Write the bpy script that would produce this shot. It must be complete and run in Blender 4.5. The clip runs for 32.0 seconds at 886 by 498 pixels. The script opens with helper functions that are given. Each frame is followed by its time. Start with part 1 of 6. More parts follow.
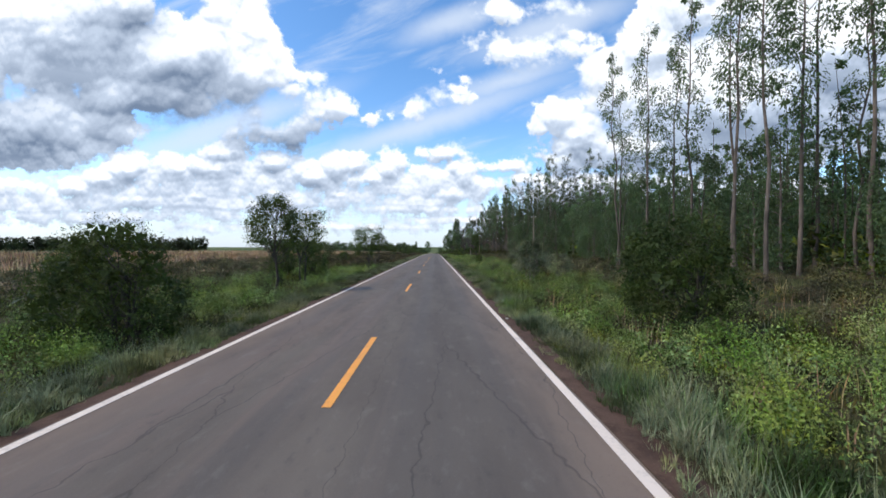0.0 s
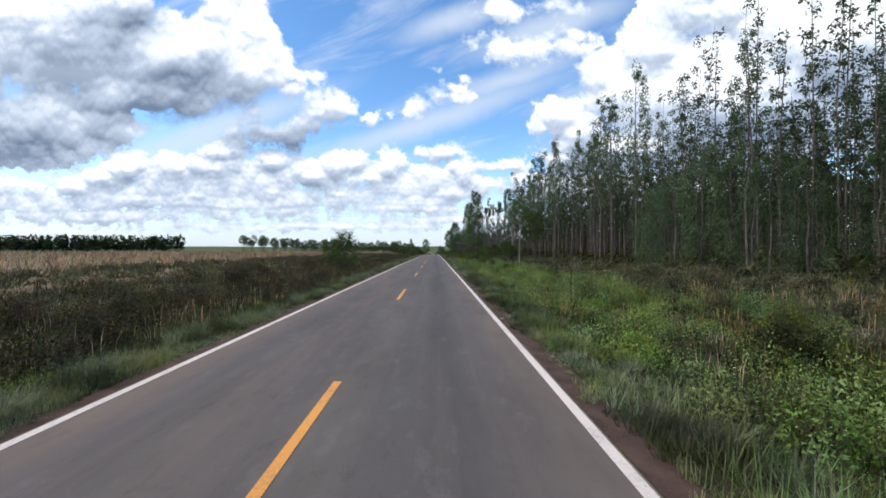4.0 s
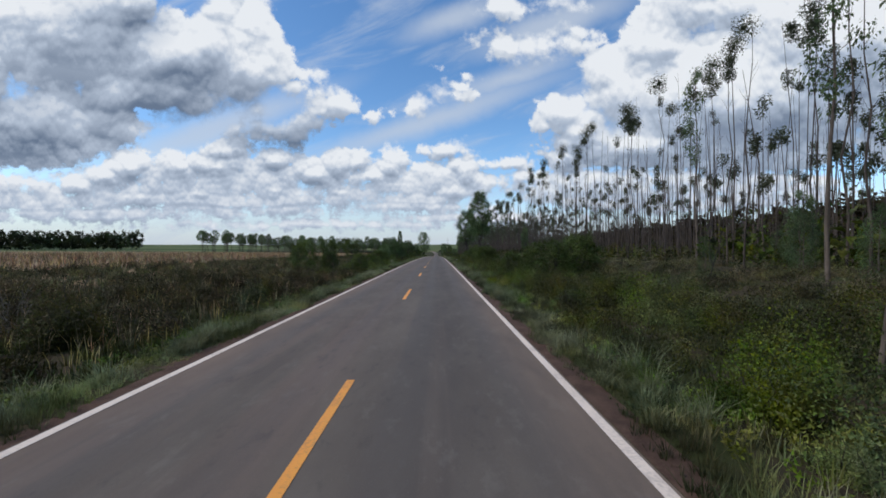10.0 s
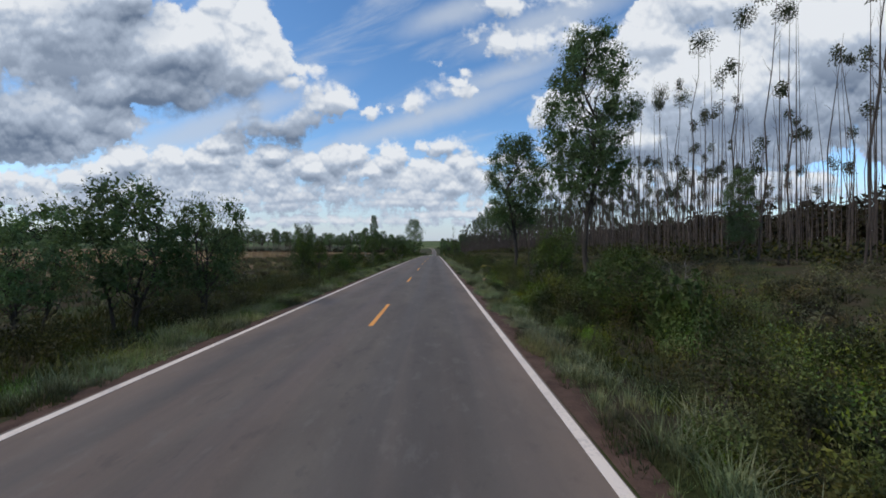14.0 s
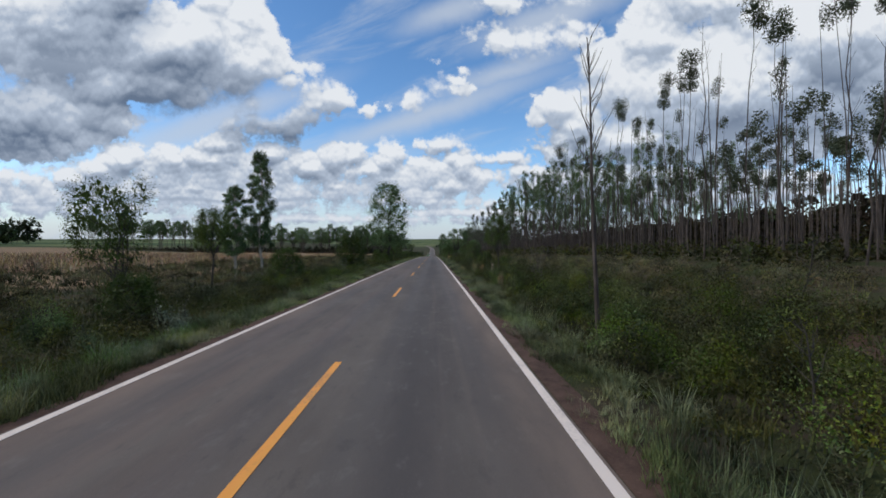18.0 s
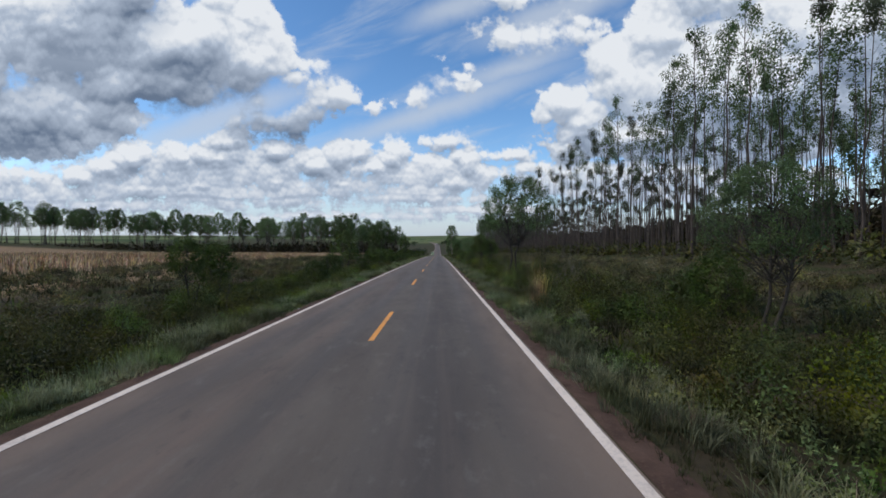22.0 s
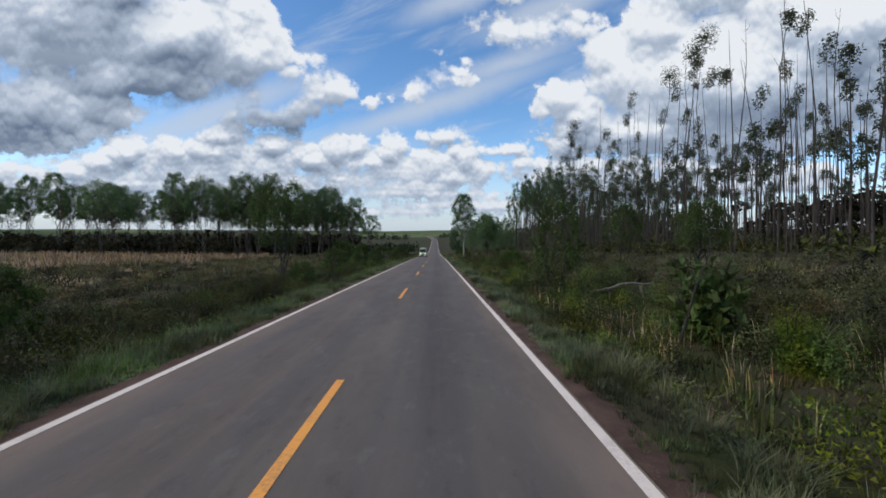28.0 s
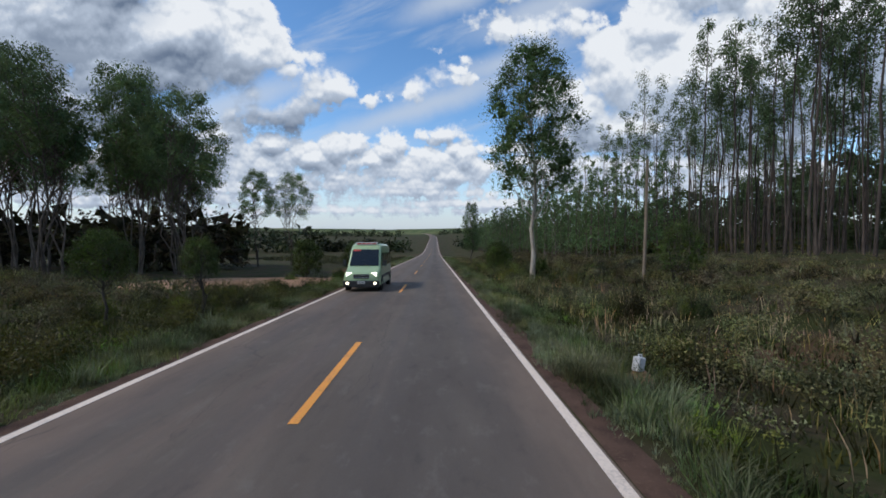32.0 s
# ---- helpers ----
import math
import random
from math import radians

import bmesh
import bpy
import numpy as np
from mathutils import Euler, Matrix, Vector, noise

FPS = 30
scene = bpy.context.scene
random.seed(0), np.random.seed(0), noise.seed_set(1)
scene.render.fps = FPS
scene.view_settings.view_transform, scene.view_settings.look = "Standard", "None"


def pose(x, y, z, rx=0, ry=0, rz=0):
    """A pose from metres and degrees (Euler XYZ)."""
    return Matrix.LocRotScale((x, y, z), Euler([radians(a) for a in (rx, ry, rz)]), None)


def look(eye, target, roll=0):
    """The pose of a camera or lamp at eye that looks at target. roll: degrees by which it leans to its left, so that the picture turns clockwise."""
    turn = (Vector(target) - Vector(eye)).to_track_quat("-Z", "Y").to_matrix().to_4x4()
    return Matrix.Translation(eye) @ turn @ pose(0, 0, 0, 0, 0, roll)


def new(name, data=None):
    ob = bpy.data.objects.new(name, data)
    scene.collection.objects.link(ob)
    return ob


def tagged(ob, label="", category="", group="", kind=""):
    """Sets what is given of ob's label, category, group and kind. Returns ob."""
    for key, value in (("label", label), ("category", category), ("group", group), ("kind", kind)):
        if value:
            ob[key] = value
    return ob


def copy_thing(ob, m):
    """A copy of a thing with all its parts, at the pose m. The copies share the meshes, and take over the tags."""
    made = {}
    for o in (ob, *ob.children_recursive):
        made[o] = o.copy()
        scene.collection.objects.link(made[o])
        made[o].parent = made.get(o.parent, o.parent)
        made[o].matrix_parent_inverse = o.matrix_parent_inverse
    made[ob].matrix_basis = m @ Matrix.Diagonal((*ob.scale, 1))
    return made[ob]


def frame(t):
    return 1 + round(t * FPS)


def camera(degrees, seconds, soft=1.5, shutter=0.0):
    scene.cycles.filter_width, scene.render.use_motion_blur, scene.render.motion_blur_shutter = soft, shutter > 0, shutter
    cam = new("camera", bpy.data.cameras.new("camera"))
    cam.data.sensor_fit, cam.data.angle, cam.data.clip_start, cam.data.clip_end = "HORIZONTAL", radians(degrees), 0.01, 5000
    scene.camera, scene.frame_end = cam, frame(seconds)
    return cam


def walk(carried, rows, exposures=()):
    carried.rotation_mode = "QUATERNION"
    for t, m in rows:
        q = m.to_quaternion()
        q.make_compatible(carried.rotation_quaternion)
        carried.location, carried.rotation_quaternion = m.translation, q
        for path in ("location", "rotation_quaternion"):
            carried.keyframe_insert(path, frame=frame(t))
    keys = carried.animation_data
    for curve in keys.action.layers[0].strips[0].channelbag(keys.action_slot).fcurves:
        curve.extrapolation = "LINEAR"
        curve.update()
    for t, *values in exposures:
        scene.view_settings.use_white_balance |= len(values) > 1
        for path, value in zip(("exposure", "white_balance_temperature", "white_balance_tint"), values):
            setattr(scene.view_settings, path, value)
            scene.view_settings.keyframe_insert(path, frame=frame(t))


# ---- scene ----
cam = camera(95.3, 32.0, soft=1.7)

EYE = 2.30            # height of the lens over the road
HALF = 3.51           # road centre to the middle of an edge line

# slope of the road, (metres along, rise per metre)
SLOPES = [(-400, -.003), (-50, -.0045), (60, -.0067), (184, -.0105), (249, -.0135), (314, -.0205),
          (380, -.0248), (447, -.0300), (515, -.0355), (594, -.0402), (652, -.0432), (720, -.047),
          (800, -.047), (870, -.030), (910, .0), (960, .012), (1130, .012), (1400, .006), (3000, .004), (5000, .0)]
_ys = np.arange(-400.0, 5001.0, 2.0)
_sl = np.interp(_ys, [a for a, b in SLOPES], [b for a, b in SLOPES])
_zs = np.concatenate([[0.0], np.cumsum((_sl[1:] + _sl[:-1]) * 1.0)])
_zs -= np.interp(0.0, _ys, _zs)


def road_z(y):
    """Height of the road's middle at y metres along."""
    return float(np.interp(y, _ys, _zs))


def road_x(y):
    """The road is straight, and bends away to its left far ahead."""
    return -0.0002 * max(0.0, y - 1100.0) ** 2 if y < 1400 else -18.0 - 0.12 * (y - 1400)


# seconds, metres across, metres along, yaw, pitch
WAY = [
    (0, 1.408, -5.91, -1.122, -0.337), (0.5, 1.457, 4.55, -1.122, -0.424), (1, 1.506, 15.02, -1.25, -0.424),
    (1.5, 1.427, 25.31, -1.25, -0.424), (2, 1.349, 35.61, -1.122, -0.424), (2.5, 1.401, 46.14, -1.122, -0.424),
    (3, 1.454, 56.67, -1.122, -0.424), (3.5, 1.483, 67.12, -1.122, -0.424), (5.5, 1.596, 109.13, -1.49, -0.506),
    (6.0, 1.625, 119.69, -1.25, -0.506), (6.5, 1.61, 130.36, -1.122, -0.588), (7.0, 1.596, 141.06, -1.122, -0.506),
    (7.5, 1.582, 151.5, -1.122, -0.588), (8.0, 1.568, 161.97, -1.122, -0.675), (8.5, 1.493, 172.9, -0.753, -0.588),
    (9.0, 1.418, 183.85, -0.633, -0.675), (9.5, 1.376, 194.67, -0.633, -0.588), (10.0, 1.334, 205.52, -0.881, -0.675),
    (10.5, 1.432, 216.2, -1.122, -0.588), (11.0, 1.529, 226.89, -1.49, -0.675), (11.5, 1.597, 237.83, -1.738, -0.838),
    (12.0, 1.666, 248.79, -1.738, -0.756), (12.5, 1.689, 259.49, -1.618, -0.925), (13.0, 1.712, 270.21, -1.37, -1.007),
    (13.5, 1.726, 281.1, -1.25, -1.089), (14.0, 1.741, 292.01, -1.122, -1.176), (14.5, 1.682, 303.1, -1.25, -1.089),
    (15.0, 1.623, 314.21, -1.002, -1.258), (15.5, 1.646, 325.19, -0.881, -1.258), (17.5, 1.738, 369.31, -1.37, -1.508),
    (18.0, 1.761, 380.38, -1.37, -1.421), (18.5, 1.801, 391.61, -1.37, -1.671), (19.0, 1.84, 402.85, -1.37, -1.59),
    (19.5, 1.796, 413.87, -1.122, -1.671), (20.0, 1.752, 424.9, -1.002, -1.671), (20.5, 1.698, 436.05, -1.002, -1.671),
    (21.0, 1.644, 447.22, -1.002, -1.759), (21.5, 1.586, 458.55, -0.753, -1.84), (22.0, 1.529, 469.89, -0.633, -1.84),
    (22.5, 1.437, 481.08, -0.633, -2.009), (23.0, 1.345, 492.28, -0.633, -1.922), (23.5, 1.393, 503.39, -0.881, -2.009),
    (24.0, 1.441, 514.51, -0.753, -2.091), (24.5, 1.467, 525.83, -1.002, -2.091), (25.0, 1.493, 537.18, -1.25, -2.172),
    (25.5, 1.492, 548.53, -1.25, -2.259), (27.5, 1.487, 594.17, -0.881, -2.341), (28.0, 1.486, 605.65, -1.002, -2.509),
    (28.5, 1.519, 617.12, -1.002, -2.341), (29.0, 1.552, 628.63, -1.002, -2.591), (29.5, 1.559, 640.29, -1.122, -2.591),
    (30.0, 1.565, 651.98, -1.25, -2.509), (30.5, 1.616, 663.61, -1.37, -2.509), (31.0, 1.667, 675.29, -1.37, -2.509),
    (31.5, 1.683, 686.98, -1.25, -2.591), (32.0, 1.699, 698.74, -1.122, -2.673),
]
walk(cam, [(t, pose(x, y, road_z(y) + EYE, 90 + pitch, 0, yaw)) for t, x, y, yaw, pitch in WAY],
     exposures=[(0, .35), (3.5, .33), (5.5, .23), (7.5, -.05), (9, -.13), (14, -.2), (20, -.2), (32, -.13)])

# ---------------------------------------------------------------- node helper
class Net:
    """Small helper to write node trees as expressions."""

    def __init__(self, tree):
        self.t = tree
        self.n = 0

    def node(self, kind, **props):
        nd = self.t.nodes.new(kind)
        nd.location = (self.n % 40 * 40, -(self.n // 40) * 60)
        self.n += 1
        for k, v in props.items():
            if k == "operation":
                nd.operation = v
            elif k == "data_type":
                nd.data_type = v
            elif k == "blend_type":
                nd.blend_type = v
            elif k == "noise_dimensions":
                nd.noise_dimensions = v
        return nd

    def put(self, sock, v):
        if isinstance(v, bpy.types.NodeSocket):
            self.t.links.new(v, sock)
        else:
            sock.default_value = v

    def m(self, op, a, b=0.0, c=0.0, clamp=False):
        nd = self.node("ShaderNodeMath", operation=op)
        nd.use_clamp = clamp
        for s, v in zip(nd.inputs, (a, b, c)):
            self.put(s, v)
        return nd.outputs[0]

    def v(self, op, a, b=(0, 0, 0), out=0):
        nd = self.node("ShaderNodeVectorMath", operation=op)
        self.put(nd.inputs[0], a)
        self.put(nd.inputs[1], b)
        return nd.outputs[out]

    def ramp(self, x, lo, hi, a=0.0, b=1.0, smooth=True):
        nd = self.node("ShaderNodeMapRange")
        nd.interpolation_type = "SMOOTHSTEP" if smooth else "LINEAR"
        for s, v in zip(nd.inputs, (x, lo, hi, a, b)):
            self.put(s, v)
        return nd.outputs[0]

    def noise(self, co, scale, detail=4.0, rough=0.5, distort=0.0, col=False):
        nd = self.node("ShaderNodeTexNoise")
        self.put(nd.inputs["Vector"], co)
        for k, v in (("Scale", scale), ("Detail", detail), ("Roughness", rough), ("Distortion", distort)):
            self.put(nd.inputs[k], v)
        return nd.outputs["Color" if col else "Fac"]

    def mix(self, f, a, b):
        nd = self.node("ShaderNodeMix", data_type="RGBA")
        self.put(nd.inputs["Factor"], f)
        self.put(nd.inputs["A"], nd_col(a)) if not isinstance(a, bpy.types.NodeSocket) else self.put(nd.inputs[6], a)
        if not isinstance(a, bpy.types.NodeSocket):
            nd.inputs[6].default_value = nd_col(a)
        if isinstance(b, bpy.types.NodeSocket):
            self.put(nd.inputs[7], b)
        else:
            nd.inputs[7].default_value = nd_col(b)
        return nd.outputs[2]


def nd_col(c):
    return (*c, 1.0) if len(c) == 3 else c


# ---------------------------------------------------------------- sky with clouds
SUN_AZ = radians(-100)      # from the road's heading, to its left and a little behind
SUN_EL = radians(47)

world = bpy.data.worlds.new("sky")
scene.world = world
world.use_nodes = True
wt = world.node_tree
wt.nodes.clear()
W = Net(wt)
co = W.node("ShaderNodeTexCoord").outputs["Generated"]
sky = W.node("ShaderNodeTexSky")
sky.sky_type, sky.sun_disc = "NISHITA", False
sky.sun_elevation, sky.sun_rotation = SUN_EL, SUN_AZ
sky.altitude, sky.air_density, sky.dust_density, sky.ozone_density = 900, 1.0, 0.7, 1.5
sep = W.node("ShaderNodeSeparateXYZ")
W.put(sep.inputs[0], co)
dx, dy, dz = sep.outputs
ay = W.m("MAXIMUM", W.m("ABSOLUTE", dy), 0.08)
u, v = W.m("DIVIDE", dx, ay), W.m("DIVIDE", dz, ay)
comb = W.node("ShaderNodeCombineXYZ")
W.put(comb.inputs[0], u), W.put(comb.inputs[1], v), W.put(comb.inputs[2], W.m("MULTIPLY", W.m("LESS_THAN", dy, 0.0), 7.3))
flat = comb.outputs[0]
# heaps of cloud on the sky's dome: (across, up, half width, half height), both as slopes from the road's heading
CL_LEFT = [(-.61, .467, .21, .12), (-.91, .515, .27, .155), (-.47, .446, .10, .11), (-.72, .369, .28, .07), (-1.0, .285, .24, .10), (-.80, .31, .16, .06), (-.46, .54, .08, .07),
           (-.75, .60, .09, .07), (-.53, .575, .07, .07), (-1.05, .56, .22, .09), (-.41, .42, .05, .042), (-1.3, .45, .3, .3)]
CL_SMALL = [(-.234, .350, .062, .028), (-.283, .334, .020, .014), (-.164, .320, .020, .009), (-.052, .335, .018, .0125), (-.43, .326, .063, .035),
            (-.374, .278, .105, .042), (-.48, .285, .035, .017), (-.318, .418, .026, .008), (-.416, .474, .034, .013), (-.375, .39, .02, .012),
            (.165, .488, .070, .036), (.270, .499, .098, .038), (.340, .527, .042, .025), (.207, .579, .073, .025), (.277, .467, .042, .014),
            (.063, .423, .022, .009), (.039, .397, .014, .008), (.039, .372, .020, .007), (.27, .595, .056, .014)]
CL_RIGHT = [(.270, .299, .031, .020), (.326, .334, .063, .063), (.354, .278, .084, .084), (.445, .390, .105, .09), (.564, .502, .112, .098), (.676, .586, .154, .084),
            (.746, .362, .364, .196), (1.026, .516, .35, .168), (.536, .250, .28, .07), (.326, .222, .056, .042), (1.4, .4, .4, .3)]
CL_LOW = [(-.744, .187, .077, .039), (-.877, .145, .07, .031), (-.807, .166, .07, .031), (-.625, .194, .084, .042), (-.513, .233, .07, .028), (-.541, .194, .112, .036),
          (-.401, .201, .056, .031), (-.303, .173, .07, .039), (-.248, .194, .042, .039), (-.199, .201, .031, .025), (-.108, .194, .045, .039), (-.164, .166, .084, .025),
          (.025, .233, .059, .022), (.046, .201, .028, .028), (.072, .180, .034, .048), (.046, .131, .07, .025), (-.401, .135, .045, .017), (-.583, .124, .112, .017),
          (-.234, .131, .056, .017), (-.094, .145, .07, .014), (-.723, .117, .098, .020), (.158, .194, .084, .015)]
CL_FLOOR = [(-.48, .145, .50, .055), (-.05, .145, .22, .050), (-.95, .12, .25, .04), (.214, .166, .056, .014), (.606, .138, .42, .056), (-1.05, .138, .13, .028), (-.45, .085, .25, .016), (-.05, .095, .16, .014), (-.85, .075, .3, .018), (.1, .065, .2, .010), (-.3, .05, .3, .010)]
SHADE = [(-.72, .345, .18, .045), (-.80, .525, .13, .06), (-1.02, .30, .20, .06), (-.37, .262, .10, .028), (-.60, .42, .06, .03), (1.0, .34, .22, .05)]


def nearest(N, pos, spots, best=None, most=9.0):
    """How deep pos lies inside the nearest of some ellipses (below 0: outside)."""
    mine = None
    for a, b, ra, rb in spots:
        nd = N.node("ShaderNodeVectorMath", operation="MULTIPLY_ADD")
        N.put(nd.inputs[0], pos)
        nd.inputs[1].default_value, nd.inputs[2].default_value = (1 / ra, 1 / rb, 0), (-a / ra, -b / rb, 0)
        r = min(ra, rb)
        e = N.m("MULTIPLY_ADD", N.v("LENGTH", nd.outputs[0], out=1), -r, r)
        mine = e if mine is None else N.m("MAXIMUM", mine, e)
    if most < 9:
        mine = N.m("MINIMUM", mine, most)
    return mine if best is None else N.m("MAXIMUM", best, mine)


def bulge(N, co_, scale):
    """Rounded cells, 1 in the middle of each."""
    nd = N.node("ShaderNodeTexVoronoi")
    nd.feature, nd.voronoi_dimensions = "F1", "2D"
    N.put(nd.inputs["Vector"], co_)
    nd.inputs["Scale"].default_value = scale
    return N.m("SUBTRACT", 0.75, N.m("POWER", nd.outputs["Distance"], 2.0))


def cloud_group():
    """Height of the cloud's surface towards the eye: heaps, with rounded billows of several sizes on them."""
    g = bpy.data.node_groups.new("cloud_height", "ShaderNodeTree")
    for nm, kind in (("Place", "NodeSocketVector"), ("Low", "NodeSocketFloat"), ("Away", "NodeSocketFloat")):
        g.interface.new_socket(nm, in_out="INPUT", socket_type=kind)
    for nm, kind in (("Height", "NodeSocketFloat"), ("Bent", "NodeSocketVector")):
        g.interface.new_socket(nm, in_out="OUTPUT", socket_type=kind)
    N = Net(g)
    gi, go = N.node("NodeGroupInput"), N.node("NodeGroupOutput")
    q, lo_, aw = gi.outputs[0], gi.outputs[1], gi.outputs[2]
    w1 = N.v("MULTIPLY", N.v("SUBTRACT", N.noise(q, 6.0, 5.0, 0.6, col=True), (0.5, 0.5, 0.5)), (0.10, 0.085, 0.0))
    pos = N.v("ADD", q, N.v("MULTIPLY", w1, N.mix(lo_, (1.0, 1.0, 0.0), (0.45, 0.4, 0.0))))
    h = nearest(N, pos, CL_LOW, nearest(N, pos, CL_RIGHT, nearest(N, pos, CL_SMALL, nearest(N, pos, CL_LEFT))))
    h = nearest(N, pos, CL_FLOOR, h, 0.010)
    h = N.m("ADD", N.m("MULTIPLY", h, N.m("SUBTRACT", 1.0, aw)), N.m("MULTIPLY", aw, N.m("SUBTRACT", N.noise(q, 1.3, 3.0), 0.5)))
    wq = N.v("ADD", q, N.v("MULTIPLY", w1, (0.30, 0.30, 0.0)))
    for scale, a_hi, a_lo in ((7.0, .060, .005), (15.0, .030, .017), (33.0, .014, .013), (72.0, .006, .006), (150.0, .002, .002)):
        h = N.m("ADD", h, N.m("MULTIPLY", bulge(N, wq, scale), N.ramp(lo_, 0, 1, a_hi, a_lo, smooth=False)))
    N.put(go.inputs[0], N.m("SUBTRACT", h, N.ramp(lo_, 0, 1, 0.052, 0.018, smooth=False)))
    N.put(go.inputs[1], pos)
    return g


away = W.ramp(dy, 0.25, -0.05)
low = W.ramp(v, 0.30, 0.20)
CLOUDS = cloud_group()


def height(shift):
    nd = W.node("ShaderNodeGroup")
    nd.node_tree = CLOUDS
    W.put(nd.inputs[0], W.v("ADD", flat, shift)), W.put(nd.inputs[1], low), W.put(nd.inputs[2], away)
    return nd.outputs[0], nd.outputs[1]


h0, pos0 = height((0.0, 0.0, 0.0))
h1, _ = height(W.mix(low, (-0.009, 0.014, 0.0), (-0.005, 0.008, 0.0)))
h2, _ = height(W.mix(low, (-0.030, 0.055, 0.0), (-0.010, 0.022, 0.0)))
fray = W.m("MULTIPLY", W.m("SUBTRACT", W.noise(flat, 34.0, 5.0, 0.7), 0.5), 0.05)
cover = W.ramp(W.m("ADD", h0, fray), -0.004, W.ramp(W.noise(flat, 5.0, 3.0), 0.35, 0.7, 0.006, W.ramp(low, 0, 1, 0.05, 0.016, smooth=False)))
# thin streaks of high cloud
rot = W.node("ShaderNodeVectorRotate")
W.put(rot.inputs["Vector"], flat)
rot.inputs["Axis"].default_value = (0, 0, 1)
rot.inputs["Angle"].default_value = radians(-19)
streak = W.noise(W.v("MULTIPLY", rot.outputs[0], (1.6, 7.0, 1.0)), 1.9, 6.0, 0.62, 0.5)
wpos = W.v("ADD", rot.outputs[0], W.v("MULTIPLY", W.v("SUBTRACT", W.noise(rot.outputs[0], 9.0, 5.0, 0.65, col=True), (.5, .5, .5)), (.06, .035, 0)))
wisp = W.ramp(nearest(W, wpos, [(.08, .295, .24, .022), (.226, .514, .10, .025), (-.418, .445, .22, .028), (.30, .33, .12, .02), (.45, .42, .16, .03)]), -0.03, 0.022, 0.0, 0.75)
veil = W.m("MAXIMUM", W.m("MULTIPLY", W.ramp(streak, 0.44, 0.78), 0.55), wisp)
haze = W.ramp(v, 0.20, -0.02, 0.0, 0.85)
# light on the billows from the sun's side and above, grey on the undersides
fine = W.ramp(W.m("SUBTRACT", h0, h1), W.ramp(low, 0, 1, -0.015, -0.009), W.ramp(low, 0, 1, 0.017, 0.010), smooth=False)
mass = W.ramp(W.m("SUBTRACT", h0, h2), W.ramp(low, 0, 1, -0.055, -0.026), W.ramp(low, 0, 1, 0.050, 0.022), smooth=False)
spot = W.ramp(nearest(W, pos0, SHADE), -0.07, 0.05)
soft = W.noise(flat, 3.0, 3.0, 0.5)
sh = W.m("ADD", W.m("MULTIPLY", spot, 0.48), W.m("MULTIPLY", W.m("SUBTRACT", 1.0, mass), W.ramp(low, 0, 1, 0.50, 0.62)))
sh = W.m("ADD", sh, W.m("MULTIPLY", W.m("SUBTRACT", 0.5, fine), 0.34))
sh = W.m("ADD", sh, W.m("MULTIPLY", W.m("SUBTRACT", soft, 0.46), 0.40), clamp=True)
cl = W.mix(W.ramp(sh, 0.04, 0.40, smooth=False), (0.89, 0.93, 0.985), (0.495, 0.58, 0.715))
cl = W.mix(W.ramp(sh, 0.38, 1.0, smooth=False), cl, (0.150, 0.205, 0.305))
cl = W.mix(W.m("MULTIPLY", haze, 0.38), cl, (0.52, 0.61, 0.76))
hs = W.node("ShaderNodeHueSaturation")
hs.inputs["Saturation"].default_value = 1.22
W.put(hs.inputs["Color"], sky.outputs[0])
blue = W.v("MULTIPLY", hs.outputs[0], (0.195, 0.195, 0.195))
c = W.mix(veil, blue, (0.60, 0.68, 0.80))
c = W.mix(haze, c, (0.52, 0.63, 0.79))
c = W.mix(cover, c, cl)
bg = W.node("ShaderNodeBackground")
W.put(bg.inputs[0], c)
bg.inputs[1].default_value = 1.0
out = W.node("ShaderNodeOutputWorld")
wt.links.new(bg.outputs[0], out.inputs[0])

sun = new("sun", bpy.data.lights.new("sun", "SUN"))
sun.data.energy, sun.data.angle, sun.data.color = 2.0, radians(5), (1.0, 0.90, 0.77)
sun.matrix_world = look((math.sin(SUN_AZ) * math.cos(SUN_EL) * 500, math.cos(SUN_AZ) * math.cos(SUN_EL) * 500, math.sin(SUN_EL) * 500), (0, 0, 0))

# ---------------------------------------------------------------- materials
def material(name):
    m = bpy.data.materials.new(name)
    m.use_nodes = True
    nt = m.node_tree
    b = nt.nodes["Principled BSDF"]
    return m, Net(nt), b


def place_co(N, world_space=True):
    if world_space:
        return N.node("ShaderNodeNewGeometry").outputs["Position"]
    return N.node("ShaderNodeTexCoord").outputs["Object"]


def bump(N, b, height, strength, dist=0.02):
    nd = N.node("ShaderNodeBump")
    nd.inputs["Strength"].default_value = strength
    nd.inputs["Distance"].default_value = dist
    N.put(nd.inputs["Height"], height)
    N.put(b.inputs["Normal"], nd.outputs[0])


